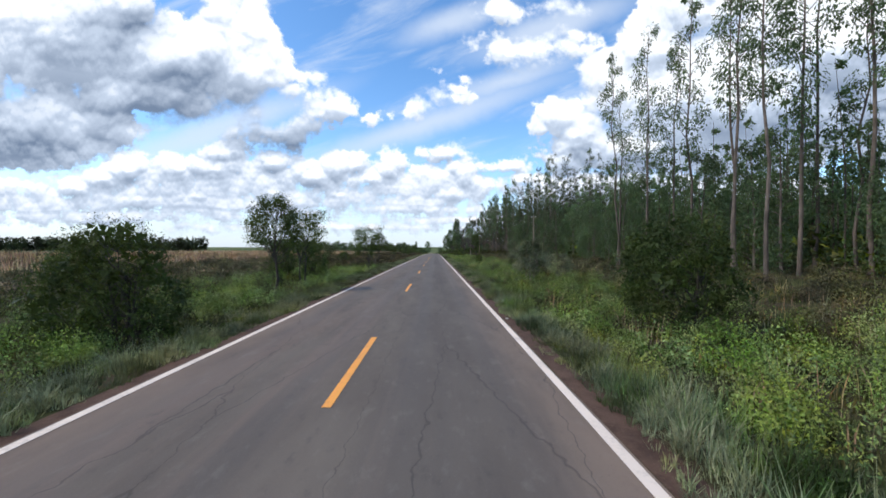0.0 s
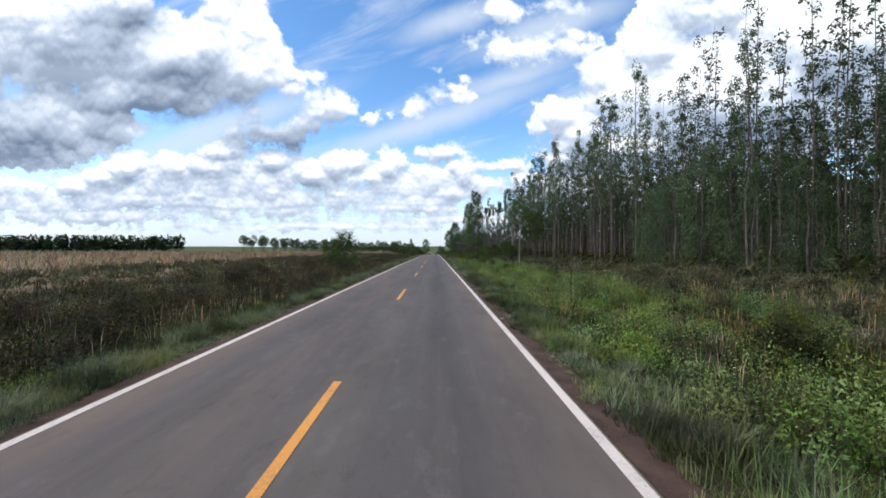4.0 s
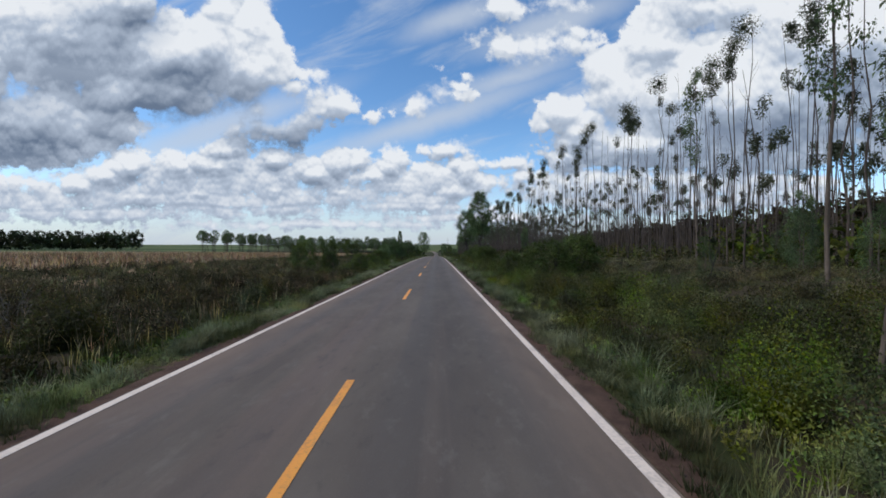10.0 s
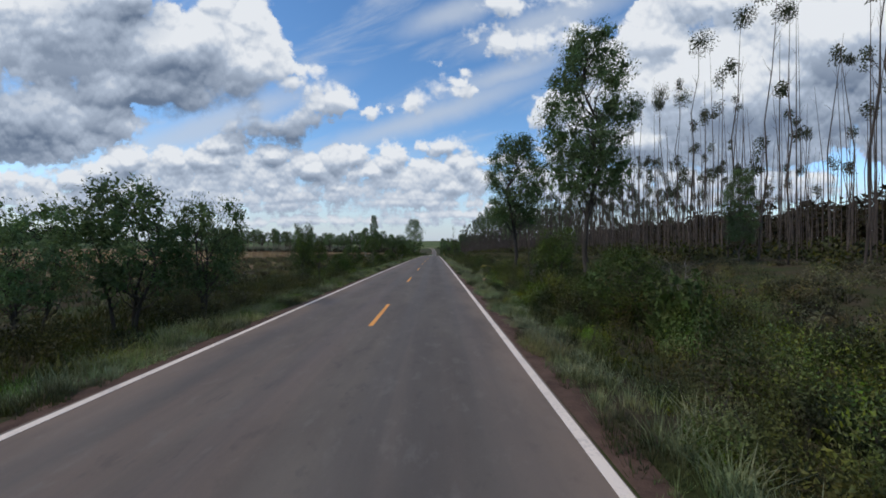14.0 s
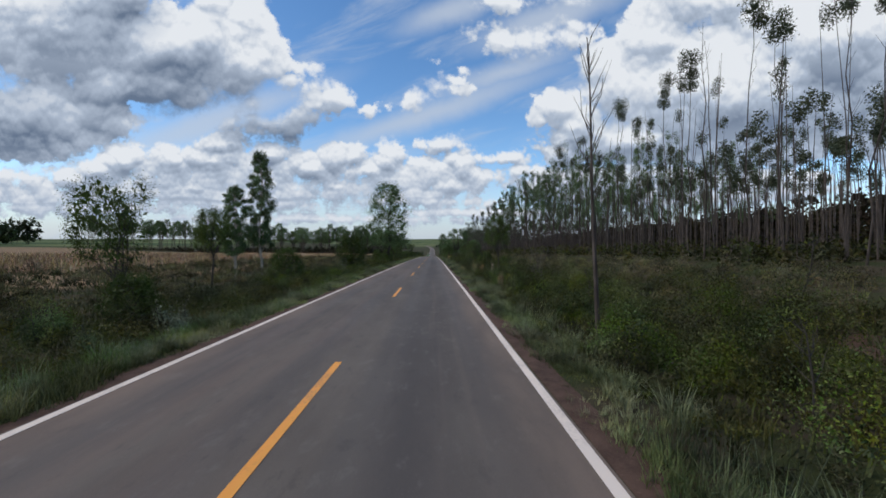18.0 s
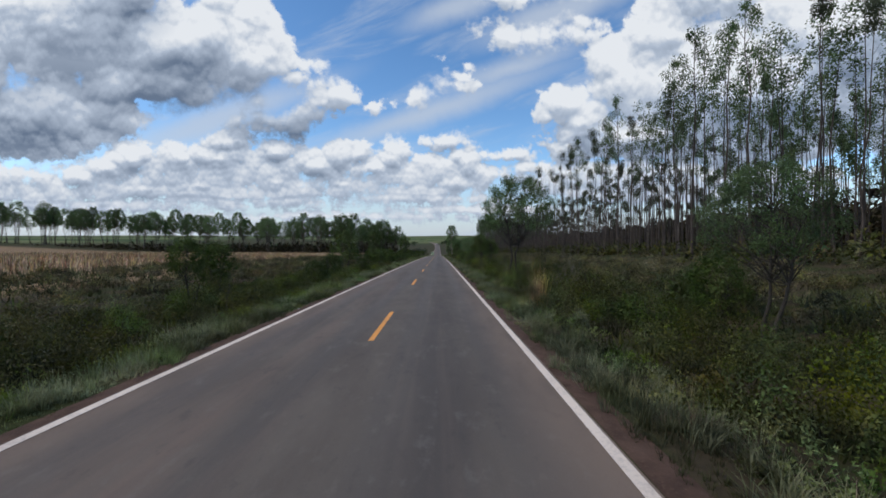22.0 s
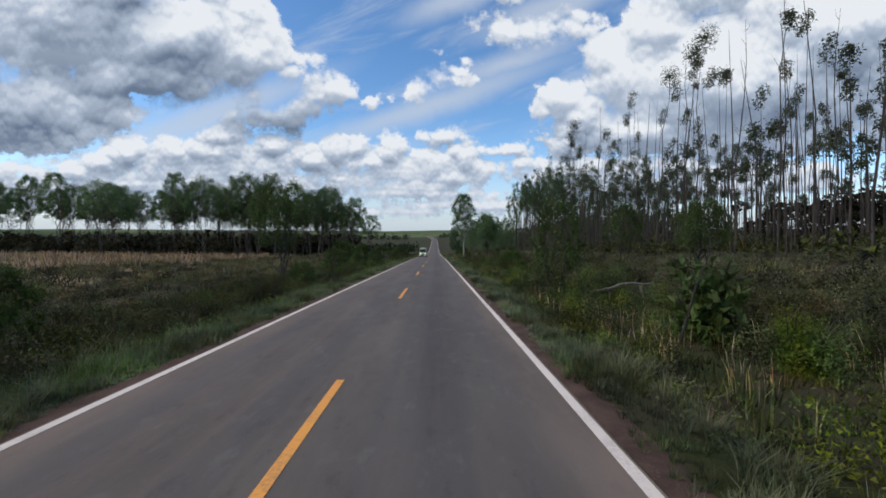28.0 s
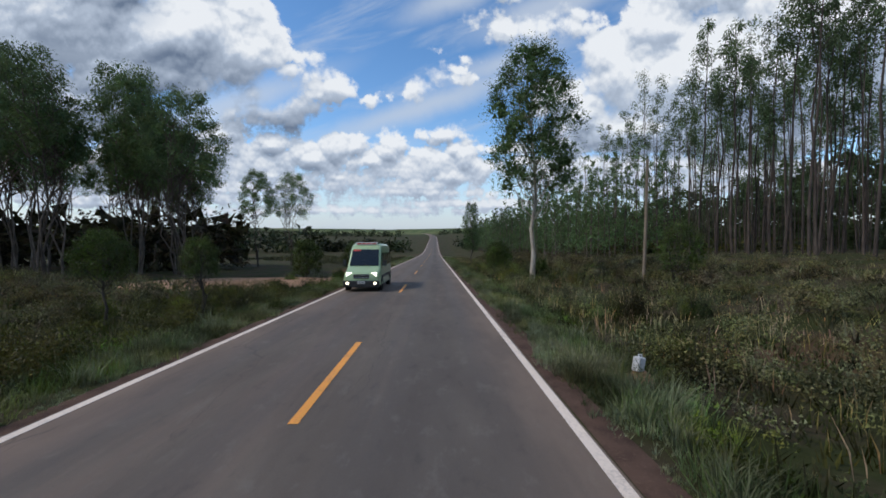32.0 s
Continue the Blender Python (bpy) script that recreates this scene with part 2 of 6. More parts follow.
def leaf_material(name, tones, rough=0.62, glow=0.17, grain=8.0, patch=0.62, vary=0.72):
    """Leaves: tone varies leaf by leaf and plant by plant; some light comes through them."""
    m, N, b = material(name)
    geo = N.node("ShaderNodeNewGeometry")
    isl = geo.outputs["Random Per Island"]
    obr = N.node("ShaderNodeObjectInfo").outputs["Random"]
    big = N.noise(geo.outputs["Position"], 0.6, 3.0)
    c = N.mix(N.ramp(isl, 0.0, 1.0, 0.22, 0.58, smooth=False), tones[0], tones[1])
    c = N.mix(N.ramp(big, 0.35, 0.7, 0.0, 0.8), c, tones[2])
    fine = N.ramp(N.noise(geo.outputs["Position"], grain, 3.0, 0.65), 0.36, 0.64, 0.66, 1.30)
    # neighbouring plants differ: some dark and blue-green, some fresh, some olive
    spread = N.noise(geo.outputs["Position"], patch, 2.0, 0.6, col=True)
    sp = N.node("ShaderNodeSeparateColor")
    N.put(sp.inputs[0], spread)
    tone = N.ramp(sp.outputs[0], 0.36, 0.64, 1.0 - vary, 1.0 + 0.8 * vary)
    hsv = N.node("ShaderNodeHueSaturation")
    N.put(hsv.inputs["Color"], c)
    N.put(hsv.inputs["Value"], N.m("MULTIPLY", N.m("MULTIPLY", fine, tone), N.ramp(obr, 0, 1, 0.75, 1.3, smooth=False)))
    N.put(hsv.inputs["Hue"], N.m("ADD", N.ramp(isl, 0, 1, -0.015, 0.015, smooth=False), N.ramp(sp.outputs[1], 0.36, 0.64, 0.5 - 0.05 * vary, 0.5 + 0.05 * vary)))
    N.put(hsv.inputs["Saturation"], N.ramp(sp.outputs[2], 0.36, 0.64, 1.0 - 0.35 * vary, 1.0 + 0.25 * vary))
    N.put(b.inputs["Base Color"], hsv.outputs[0])
    b.inputs["Roughness"].default_value = rough
    b.inputs["Specular IOR Level"].default_value = 0.18
    tr = N.node("ShaderNodeBsdfTranslucent")
    N.put(tr.inputs[0], N.mix(0.25, hsv.outputs[0], (0.10, 0.14, 0.015)))
    mx = N.node("ShaderNodeMixShader")
    mx.inputs[0].default_value = glow
    N.t.links.new(b.outputs[0], mx.inputs[1])
    N.t.links.new(tr.outputs[0], mx.inputs[2])
    o = N.t.nodes["Material Output"]
    N.t.links.new(mx.outputs[0], o.inputs[0])
    return m


def bark_material(name, a, c, scale=6.0):
    m, N, b = material(name)
    p = place_co(N)
    n1 = N.noise(N.v("MULTIPLY", p, (1.0, 1.0, 0.22)), scale, 5.0, 0.65)
    n2 = N.noise(p, 0.8, 2.0)
    obr = N.node("ShaderNodeObjectInfo").outputs["Random"]
    col = N.mix(N.ramp(n1, 0.35, 0.68), a, c)
    col = N.mix(N.m("MULTIPLY", N.ramp(n2, 0.4, 0.7), 0.5), col, tuple(x * 0.5 for x in a))
    hsv = N.node("ShaderNodeHueSaturation")
    N.put(hsv.inputs["Color"], col)
    N.put(hsv.inputs["Value"], N.ramp(obr, 0, 1, 0.75, 1.2, smooth=False))
    N.put(b.inputs["Base Color"], hsv.outputs[0])
    b.inputs["Roughness"].default_value = 0.9
    bump(N, b, n1, 0.5, 0.03)
    return m


def plain_material(name, col, rough=0.6, metal=0.0, vary=0.25, scale=8.0, bumpy=0.0):
    m, N, b = material(name)
    p = place_co(N)
    n1 = N.noise(p, scale, 5.0, 0.6)
    n2 = N.noise(p, scale * 0.17, 2.0)
    f = N.m("MULTIPLY", N.ramp(N.m("ADD", N.m("MULTIPLY", n1, 0.6), N.m("MULTIPLY", n2, 0.4)), 0.38, 0.64), vary)
    N.put(b.inputs["Base Color"], N.mix(f, col, tuple(x * 0.55 for x in col)))
    b.inputs["Roughness"].default_value = rough
    b.inputs["Metallic"].default_value = metal
    if bumpy:
        bump(N, b, n1, bumpy, 0.01)
    return m


M_euc = leaf_material("eucalyptus_leaves", [(0.049, 0.085, 0.038), (0.156, 0.212, 0.105), (0.082, 0.124, 0.047)], glow=0.40, vary=0.3)
M_euc_far = leaf_material("plantation_leaves", [(0.043, 0.066, 0.030), (0.112, 0.145, 0.069), (0.071, 0.085, 0.041)], glow=0.42, vary=0.3)
M_tuft = leaf_material("tuft_leaves", [(.042, .054, .034), (.110, .126, .076), (.070, .078, .044)], glow=0.3, vary=0.3)
M_gum = leaf_material("gum_leaves", [(0.052, 0.098, 0.043), (0.192, 0.264, 0.116), (0.105, 0.168, 0.066)], glow=0.42, vary=0.3)
M_cerr = leaf_material("savanna_tree_leaves", [(0.033, 0.059, 0.014), (0.113, 0.149, 0.040), (0.067, 0.095, 0.023)], glow=0.3, vary=0.3)
M_bush = leaf_material("bush_leaves", [(0.037, 0.060, 0.011), (0.143, 0.174, 0.032), (0.083, 0.099, 0.017)])
M_bushd = leaf_material("dull_bush_leaves", [(0.029, 0.034, 0.009), (0.089, 0.092, 0.022), (0.063, 0.057, 0.015)])
M_grey = leaf_material("grey_green_leaves", [(0.117, 0.144, 0.081), (0.247, 0.269, 0.150), (0.163, 0.181, 0.081)])
M_herb = leaf_material("weed_leaves", [(0.052, 0.085, 0.018), (0.171, 0.221, 0.047), (0.122, 0.133, 0.033)])
M_grass = leaf_material("grass_blades", [(0.095, 0.119, 0.051), (0.303, 0.329, 0.163), (0.200, 0.200, 0.095)], glow=0.36)
M_rough = leaf_material("rough_grass", [(0.048, 0.059, 0.021), (0.128, 0.135, 0.056), (0.096, 0.086, 0.040)])
M_pale = leaf_material("pale_grass", [(0.098, 0.108, 0.049), (0.232, 0.228, 0.112), (0.171, 0.148, 0.076)])
M_low = leaf_material("low_ground_plants", [(0.027, 0.036, 0.009), (0.074, 0.084, 0.020), (0.055, 0.051, 0.014)])
M_far = leaf_material("olive_brush", [(0.061, 0.058, 0.026), (0.164, 0.150, 0.071), (0.123, 0.104, 0.050)])
# dark brown leaf colour that stands for the shade deep among the trees
M_shade = leaf_material("shaded_foliage_tone", [(0.027, 0.022, 0.013), (0.077, 0.062, 0.037), (0.050, 0.039, 0.022)], rough=0.85)
M_olive = leaf_material("olive_scrub_leaves", [(0.075, 0.088, 0.033), (0.213, 0.220, 0.090), (0.156, 0.140, 0.062)])
M_brownf = leaf_material("brown_and_olive_scrub", [(0.068, 0.057, 0.026), (0.195, 0.159, 0.081), (0.114, 0.108, 0.047)], rough=0.85, vary=.8)
# far woods: a cloud's shadow is put into this dark leaf colour
M_woods = leaf_material("cloud_shaded_woods", [(.016, .026, .012), (.050, .066, .030), (.030, .042, .018)], patch=.05)
M_fresh = leaf_material("fresh_verge_grass", [(0.071, 0.109, 0.028), (0.204, 0.271, 0.085), (0.142, 0.180, 0.057)], glow=0.36)
M_tuss = leaf_material("tussock_grass_blades", [(.105, .122, .062), (.275, .295, .165), (.180, .188, .100)], glow=0.36, vary=.4)
# yellow-green leaves, their colour also raised to stand for direct sun
M_lush = leaf_material("sunlit_yellow_green_leaves", [(0.086, 0.141, 0.030), (0.269, 0.365, 0.089), (0.191, 0.245, 0.063)], vary=.5)
M_dry = leaf_material("dry_grass_blades", [(.22, .16, .08), (.42, .32, .17), (.30, .21, .10)], rough=0.8)
M_crop = leaf_material("dry_crop_stalks", [(.30, .195, .110), (.55, .39, .235), (.42, .285, .160)], rough=0.85)
M_brown = leaf_material("withered_scrub", [(0.037, 0.031, 0.015), (0.096, 0.075, 0.040), (0.064, 0.047, 0.023)], rough=0.85)
M_bark_pale = bark_material("pale_smooth_bark", (.34, .29, .23), (.52, .47, .40), 4.0)
M_bark_grey = bark_material("pale_grey_bark", (.22, .18, .145), (.36, .31, .26), 4.0)
M_bark_euc = bark_material("grey_brown_bark", (.075, .058, .046), (.165, .130, .105), 5.0)
M_bark_dead = bark_material("weathered_dead_bark", (.050, .038, .032), (.105, .082, .068), 5.0)
M_bark_dark = bark_material("dark_cracked_bark", (.030, .025, .020), (.075, .062, .050), 9.0)
M_twig = bark_material("bleached_twigs", (.11, .095, .08), (.25, .22, .19), 9.0)


def asphalt_material():
    m, N, b = material("worn_asphalt")
    p = place_co(N)
    sx = N.node("ShaderNodeSeparateXYZ")
    N.put(sx.inputs[0], p)
    grit = N.noise(p, 55.0, 4.0, 0.7)
    mott = N.noise(N.v("MULTIPLY", p, (1.0, 0.25, 1.0)), 0.9, 4.0, 0.6)
    drift = N.noise(N.v("MULTIPLY", p, (0.6, 0.03, 1.0)), 1.0, 3.0, 0.5)
    # wheel tracks at about 0.9 m either side of each lane's middle
    ax = N.m("ABSOLUTE", N.m("ADD", sx.outputs[0], N.m("MULTIPLY", N.m("SUBTRACT", drift, 0.5), 0.5)))
    trk = N.m("ABSOLUTE", N.m("SUBTRACT", N.m("ABSOLUTE", N.m("SUBTRACT", ax, 1.75)), 0.85))
    worn = N.ramp(trk, 0.55, 0.1)
    c = N.mix(N.ramp(mott, 0.3, 0.72), (.110, .091, .077), (.148, .125, .104))
    c = N.mix(N.m("MULTIPLY", worn, 0.5), c, (.093, .080, .071))
    # oil-dark middle of the right lane, warm dust in the left one
    oil = N.m("MULTIPLY", N.ramp(N.m("ABSOLUTE", N.m("SUBTRACT", N.m("ADD", sx.outputs[0], N.m("MULTIPLY", N.m("SUBTRACT", drift, 0.5), 0.8)), 1.7)), 0.75, 0.15), N.ramp(drift, 0.3, 0.7, 0.15, 0.6))
    c = N.mix(oil, c, (.069, .062, .060))
    warm = N.m("MULTIPLY", N.ramp(sx.outputs[0], 0.3, -1.2), N.ramp(N.noise(N.v("MULTIPLY", p, (1.1, 0.07, 1.0)), 0.9, 5.0, 0.65), 0.40, 0.72, 0.0, 0.55))
    c = N.mix(warm, c, (.190, .135, .108))
    blot = N.noise(N.v("MULTIPLY", p, (1.0, 0.45, 1.0)), 3.2, 5.0, 0.68)
    c = N.mix(N.ramp(blot, 0.54, 0.70, 0.0, 0.32), c, (.190, .170, .150))
    c = N.mix(N.ramp(blot, 0.44, 0.30, 0.0, 0.38), c, (.062, .057, .054))
    dust = N.m("MULTIPLY", N.ramp(ax, 2.2, 3.9), N.ramp(mott, 0.3, 0.65, 0.25, 0.75))
    c = N.mix(dust, c, (.235, .165, .125))
    streak = N.m("MULTIPLY", N.ramp(N.noise(N.v("MULTIPLY", p, (1.6, 0.02, 1.0)), 1.3, 3.0, 0.6), 0.52, 0.72), 0.16)
    c = N.mix(streak, c, (.225, .165, .130))
    c = N.mix(N.ramp(grit, 0.60, 0.80, 0.0, 0.55), c, (.27, .25, .23))
    c = N.mix(N.ramp(grit, 0.42, 0.25, 0.0, 0.6), c, (.055, .053, .053))
    # fine wandering cracks
    vo = N.node("ShaderNodeTexVoronoi")
    vo.feature = "DISTANCE_TO_EDGE"
    wob = N.v("ADD", N.v("MULTIPLY", p, (1.0, 0.16, 1.0)), N.v("MULTIPLY", N.v("SUBTRACT", N.noise(p, 2.2, 4.0, col=True), (.5, .5, .5)), (.32, .12, 0)))
    N.put(vo.inputs["Vector"], wob)
    vo.inputs["Scale"].default_value = 0.55
    where = N.m("MAXIMUM", N.ramp(N.noise(p, 0.05, 2.0), 0.57, 0.66, 0.0, 0.7), N.ramp(sx.outputs[1], 75, 62))
    crack = N.m("MULTIPLY", N.ramp(vo.outputs["Distance"], 0.0050, 0.0008), where)
    c = N.mix(N.m("MULTIPLY", crack, 0.45), c, (.040, .037, .035))
    N.put(b.inputs["Base Color"], c)
    N.put(b.inputs["Roughness"], N.m("SUBTRACT", 0.86, N.m("MULTIPLY", worn, 0.12)))
    b.inputs["Specular IOR Level"].default_value = 0.22
    bump(N, b, N.m("SUBTRACT", grit, crack), 0.35, 0.006)
    return m


def paint_material(name, col, worn_to, wear=0.5):
    m, N, b = material(name)
    p = place_co(N)
    n1 = N.noise(p, 22.0, 5.0, 0.7)
    n2 = N.noise(p, 1.3, 3.0, 0.6)
    f = N.ramp(N.m("ADD", N.m("MULTIPLY", n1, 0.55), N.m("MULTIPLY", n2, 0.45)), 0.47, 0.66, 0.0, wear)
    c = N.mix(f, col, worn_to)
    c = N.mix(N.ramp(N.noise(p, 0.35, 2.0), 0.4, 0.7, 0.0, 0.3), c, tuple(x * 0.7 for x in col))
    N.put(b.inputs["Base Color"], c)
    b.inputs["Roughness"].default_value = 0.7
    bump(N, b, n1, 0.3, 0.004)
    return m


def soil_material():
    """Ground: red earth, litter and low green, in patches."""
    m, N, b = material("earth_and_litter")
    p = place_co(N)
    sx = N.node("ShaderNodeSeparateXYZ")
    N.put(sx.inputs[0], p)
    n1 = N.noise(p, 9.0, 5.0, 0.7)
    n2 = N.noise(p, 0.35, 4.0, 0.6)
    n3 = N.noise(p, 0.06, 3.0, 0.5)
    # green and litter tones are darkened to stand for shade between the plants
    green = N.mix(n1, (.020, .026, .009), (.058, .066, .022))
    litter = N.mix(n1, (.032, .026, .016), (.090, .070, .042))
    red = N.mix(n1, (.10, .050, .030), (.22, .115, .070))
    c = N.mix(N.ramp(n2, 0.42, 0.60), green, litter)
    c = N.mix(N.ramp(n3, 0.64, 0.74, 0.0, 0.7), c, red)
    # dry field left of the road
    fld = N.m("MULTIPLY", N.ramp(N.m("ADD", sx.outputs[0], N.m("MULTIPLY", N.m("SUBTRACT", n2, 0.5), 6.0)), -25, -31), N.m("MULTIPLY", N.ramp(sx.outputs[1], 15, 40), N.ramp(sx.outputs[1], 735, 700)))
    straw = N.mix(n1, (.150, .090, .050), (.380, .260, .150))
    c = N.mix(N.m("MULTIPLY", fld, N.ramp(n2, 0.25, 0.6, 0.55, 1.0)), c, straw)
    # ploughed strips of the open land far off
    band = N.noise(N.v("MULTIPLY", p, (0.0016, 0.0045, 0.0)), 1.0, 2.0, 0.4)
    far = N.ramp(N.m("ABSOLUTE", sx.outputs[0]), 260, 420)
    farc = N.mix(N.ramp(band, 0.47, 0.55), (.055, .085, .030), (.135, .155, .060))
    along = N.ramp(sx.outputs[1], 1150, 1500)
    c = N.mix(N.m("MAXIMUM", far, along), c, farc)
    N.put(b.inputs["Base Color"], c)
    b.inputs["Roughness"].default_value = 0.95
    b.inputs["Specular IOR Level"].default_value = 0.1
    bump(N, b, N.m("ADD", n1, n2), 0.7, 0.06)
    return m


def dirt_material():
    m, N, b = material("red_dirt_shoulder")
    p = place_co(N)
    n1 = N.noise(p, 30.0, 5.0, 0.7)
    n2 = N.noise(p, 2.2, 4.0, 0.6)
    c = N.mix(N.ramp(n2, 0.3, 0.7), (.066, .040, .030), (.118, .072, .053))
    c = N.mix(N.ramp(n1, 0.55, 0.75, 0.0, 0.7), c, (.24, .155, .11))
    c = N.mix(N.ramp(n1, 0.42, 0.28, 0.0, 0.6), c, (.055, .036, .028))
    N.put(b.inputs["Base Color"], c)
    b.inputs["Roughness"].default_value = 0.95
    b.inputs["Specular IOR Level"].default_value = 0.15
    bump(N, b, n1, 0.8, 0.02)
    return m


M_soil, M_asph, M_dirt = soil_material(), asphalt_material(), dirt_material()
M_white = paint_material("white_road_paint", (.80, .68, .57), (.30, .25, .22), 0.5)
M_yellow = paint_material("yellow_road_paint", (.86, .355, .060), (.34, .19, .10), 0.6)
M_faded = paint_material("faded_yellow_paint", (.52, .33, .10), (.24, .18, .12), 0.9)
M_concrete = plain_material("weathered_concrete", (.40, .38, .34), 0.9, vary=0.5, bumpy=0.4)
M_whitewash = plain_material("whitewashed_concrete", (.72, .71, .66), 0.8, vary=0.4, bumpy=0.3)
M_wood = plain_material("old_fence_wood", (.24, .19, .14), 0.9, vary=0.6, scale=20, bumpy=0.6)
M_stub = plain_material("split_brown_wood", (.20, .125, .065), 0.9, vary=0.6, scale=20, bumpy=0.6)
M_clay = plain_material("termite_clay", (.33, .19, .11), 0.95, vary=0.5, scale=12, bumpy=0.8)
M_litter = plain_material("crumpled_white_sheet", (.60, .61, .62), 0.6, vary=0.25)

# ---------------------------------------------------------------- ground and road
SIDE_R = [(0, -.10), (3.45, -.10), (3.62, -.02), (4.5, -.06), (5.6, -.28), (8, -.65), (12, -.75), (18, -.2), (30, .5), (60, .8), (200, 1.2), (3000, 0)]
SIDE_L = [(0, -.10), (3.45, -.10), (3.62, -.02), (4.4, -.06), (5.6, -.32), (8, -.70), (14, -.9), (25, -.9), (60, -.6), (200, 0), (3000, 0)]


def side_z(x, y):
    """Height over the road's middle, without the small unevenness."""
    a = abs(x)
    if x > 0:
        z = float(np.interp(a, [p for p, q in SIDE_R], [q for p, q in SIDE_R]))
        return z + float(np.interp(y, [150, 280, 640], [0, .7, 1.3])) * min(1.0, max(0.0, (a - 12) / 14))
    return float(np.interp(a, [p for p, q in SIDE_L], [q for p, q in SIDE_L]))


def ground_z(x, y):
    r = x - road_x(y)
    a = abs(r)
    z = road_z(y) + side_z(r, y)
    if a > 5:
        k = min(1.0, (a - 5) / 6)
        z += k * (0.09 * noise.noise((x * .35, y * .35, 0)) + 0.14 * noise.noise((x * .09, y * .09, 5)))
    if a > 90 and y > 100:
        k = min(1.0, (a - 90) / 300.0)
        k = k * k * (3 - 2 * k)
        z += k * max(0.0, -.62 * road_z(y) - 1.0) * min(1.0, (y - 100) / 200.0)
    if a > 250:
        z += min(1.0, (a - 250) / 1500) * 10 * noise.noise((x * .0012, y * .0012, 9))
    return z


def mesh_of(name, verts, faces, mats, smooth=False):
    me = bpy.data.meshes.new(name)
    me.from_pydata(verts, [], faces)
    for m in mats if isinstance(mats, (list, tuple)) else [mats]:
        me.materials.append(m)
    if smooth:
        me.polygons.foreach_set("use_smooth", [True] * len(me.polygons))
    return me


def grid_mesh(name, xs, ys, zf, material_, xf=None):
    """A sheet over xs and ys; xs may be a function of y."""
    rows = [(xs(y) if callable(xs) else xs) for y in ys]
    verts = [(x + (xf(y) if xf else 0), y, zf(x + (xf(y) if xf else 0), y)) for r, y in zip(rows, ys) for x in r]
    n = len(rows[0])
    faces = [(j * n + i, j * n + i + 1, (j + 1) * n + i + 1, (j + 1) * n + i) for j in range(len(ys) - 1) for i in range(n - 1)]
    return mesh_of(name, verts, faces, material_, True)


near = [0, 3.45, 3.62, 4.1, 4.5, 5.0, 5.6, 6.3, 7, 8, 9, 10, 11, 12, 14, 16, 18, 20, 23, 26, 30, 35, 40, 50, 60, 80, 110, 150, 200, 300, 450, 700, 1100, 1800, 3000]
gx = [-a for a in near[:0:-1]] + near
gy = list(np.arange(-60, 900, 2.5)) + list(np.arange(900, 1300, 10)) + [1300 + 60 * i for i in range(1, 8)] + [1900, 2200, 2600, 3200, 4000]
tagged(new("ground", grid_mesh("ground", gx, gy, ground_z, M_soil, road_x)), "uneven red earth with litter and low weeds", "ground", kind="structure")

ry = list(np.arange(-60, 1000, 2.0)) + list(np.arange(1000, 1400, 8))


def ragged(side, y, base, amp):
    return side * (base + amp * (noise.noise((y * .8, side * 7, 1)) * .6 + noise.noise((y * .13, side * 3, 2))))


road = tagged(new("road", grid_mesh("road", lambda y: [ragged(-1, y, 3.63, .04), -3.4, -1.8, 0, 1.8, 3.4, ragged(1, y, 3.63, .04)], ry, lambda x, y: road_z(y), M_asph, road_x)),
              "worn grey asphalt two-lane country road", "road", kind="structure")


def part(name, me, parent, label=""):
    ob = new(name, me)
    ob.parent = parent
    if label:
        ob["label"] = label
    return ob


for s in (-1, 1):
    part("edge_line", grid_mesh("edge_line", lambda y: [s * HALF - .075, s * HALF + .075], ry, lambda x, y: road_z(y) + .006, M_white, road_x), road, "worn white painted edge line")
dash_y = [-.05, 1.2, 2.4, 3.6, 4.6]
for k in range(-3, 58):
    d0 = 16.0 * k
    me = mesh_of("centre_dash", [(x, yy, road_z(d0 + yy) - road_z(d0)) for yy in dash_y for x in (-.07, .07)],
                 [(2 * i, 2 * i + 1, 2 * i + 3, 2 * i + 2) for i in range(4)], M_yellow)
    ob = part("centre_dash", me, road)
    ob.location = (-.17, d0, road_z(d0) + .006)

# remains of an older, thinner dash beyond the newer ones
for k in range(42, 44):
    d0 = 16.0 * k + 4.7
    seg = [(.42 * i, .022 + .014 * noise.noise((i * .9, k * 3.1, 2))) for i in range(9)]
    me = mesh_of("old_dash", [(sg * w_ + .02 * noise.noise((yy, k, 5)), yy, road_z(d0 + yy) - road_z(d0)) for yy, w_ in seg for sg in (-1, 1)],
                 [(2 * i, 2 * i + 1, 2 * i + 3, 2 * i + 2) for i in range(8)], M_faded)
    ob = part("old_dash", me, road, "thin faded remains of an older yellow dash")
    ob.location = (-.20, d0, road_z(d0) + .006)

for s, lab in ((-1, "narrow strip of red dirt"), (1, "strip of red dirt and gravel")):
    me = grid_mesh("shoulder", lambda y: sorted([s * 3.58, s * 3.74, ragged(s, y, 4.05 if s > 0 else 3.93, .08), ragged(s, y, 4.42 if s > 0 else 4.18, .22)]),
                   ry, lambda x, y: road_z(y) + (side_z(x - road_x(y), y) + (.012 if abs(x - road_x(y)) < 4.0 else -.03 if abs(x - road_x(y)) > 4.12 else .010)) if abs(x - road_x(y)) > 3.62 else road_z(y) - .03, M_dirt, road_x)
    tagged(new("shoulder", me), lab + " beside the asphalt", "shoulder", kind="structure")

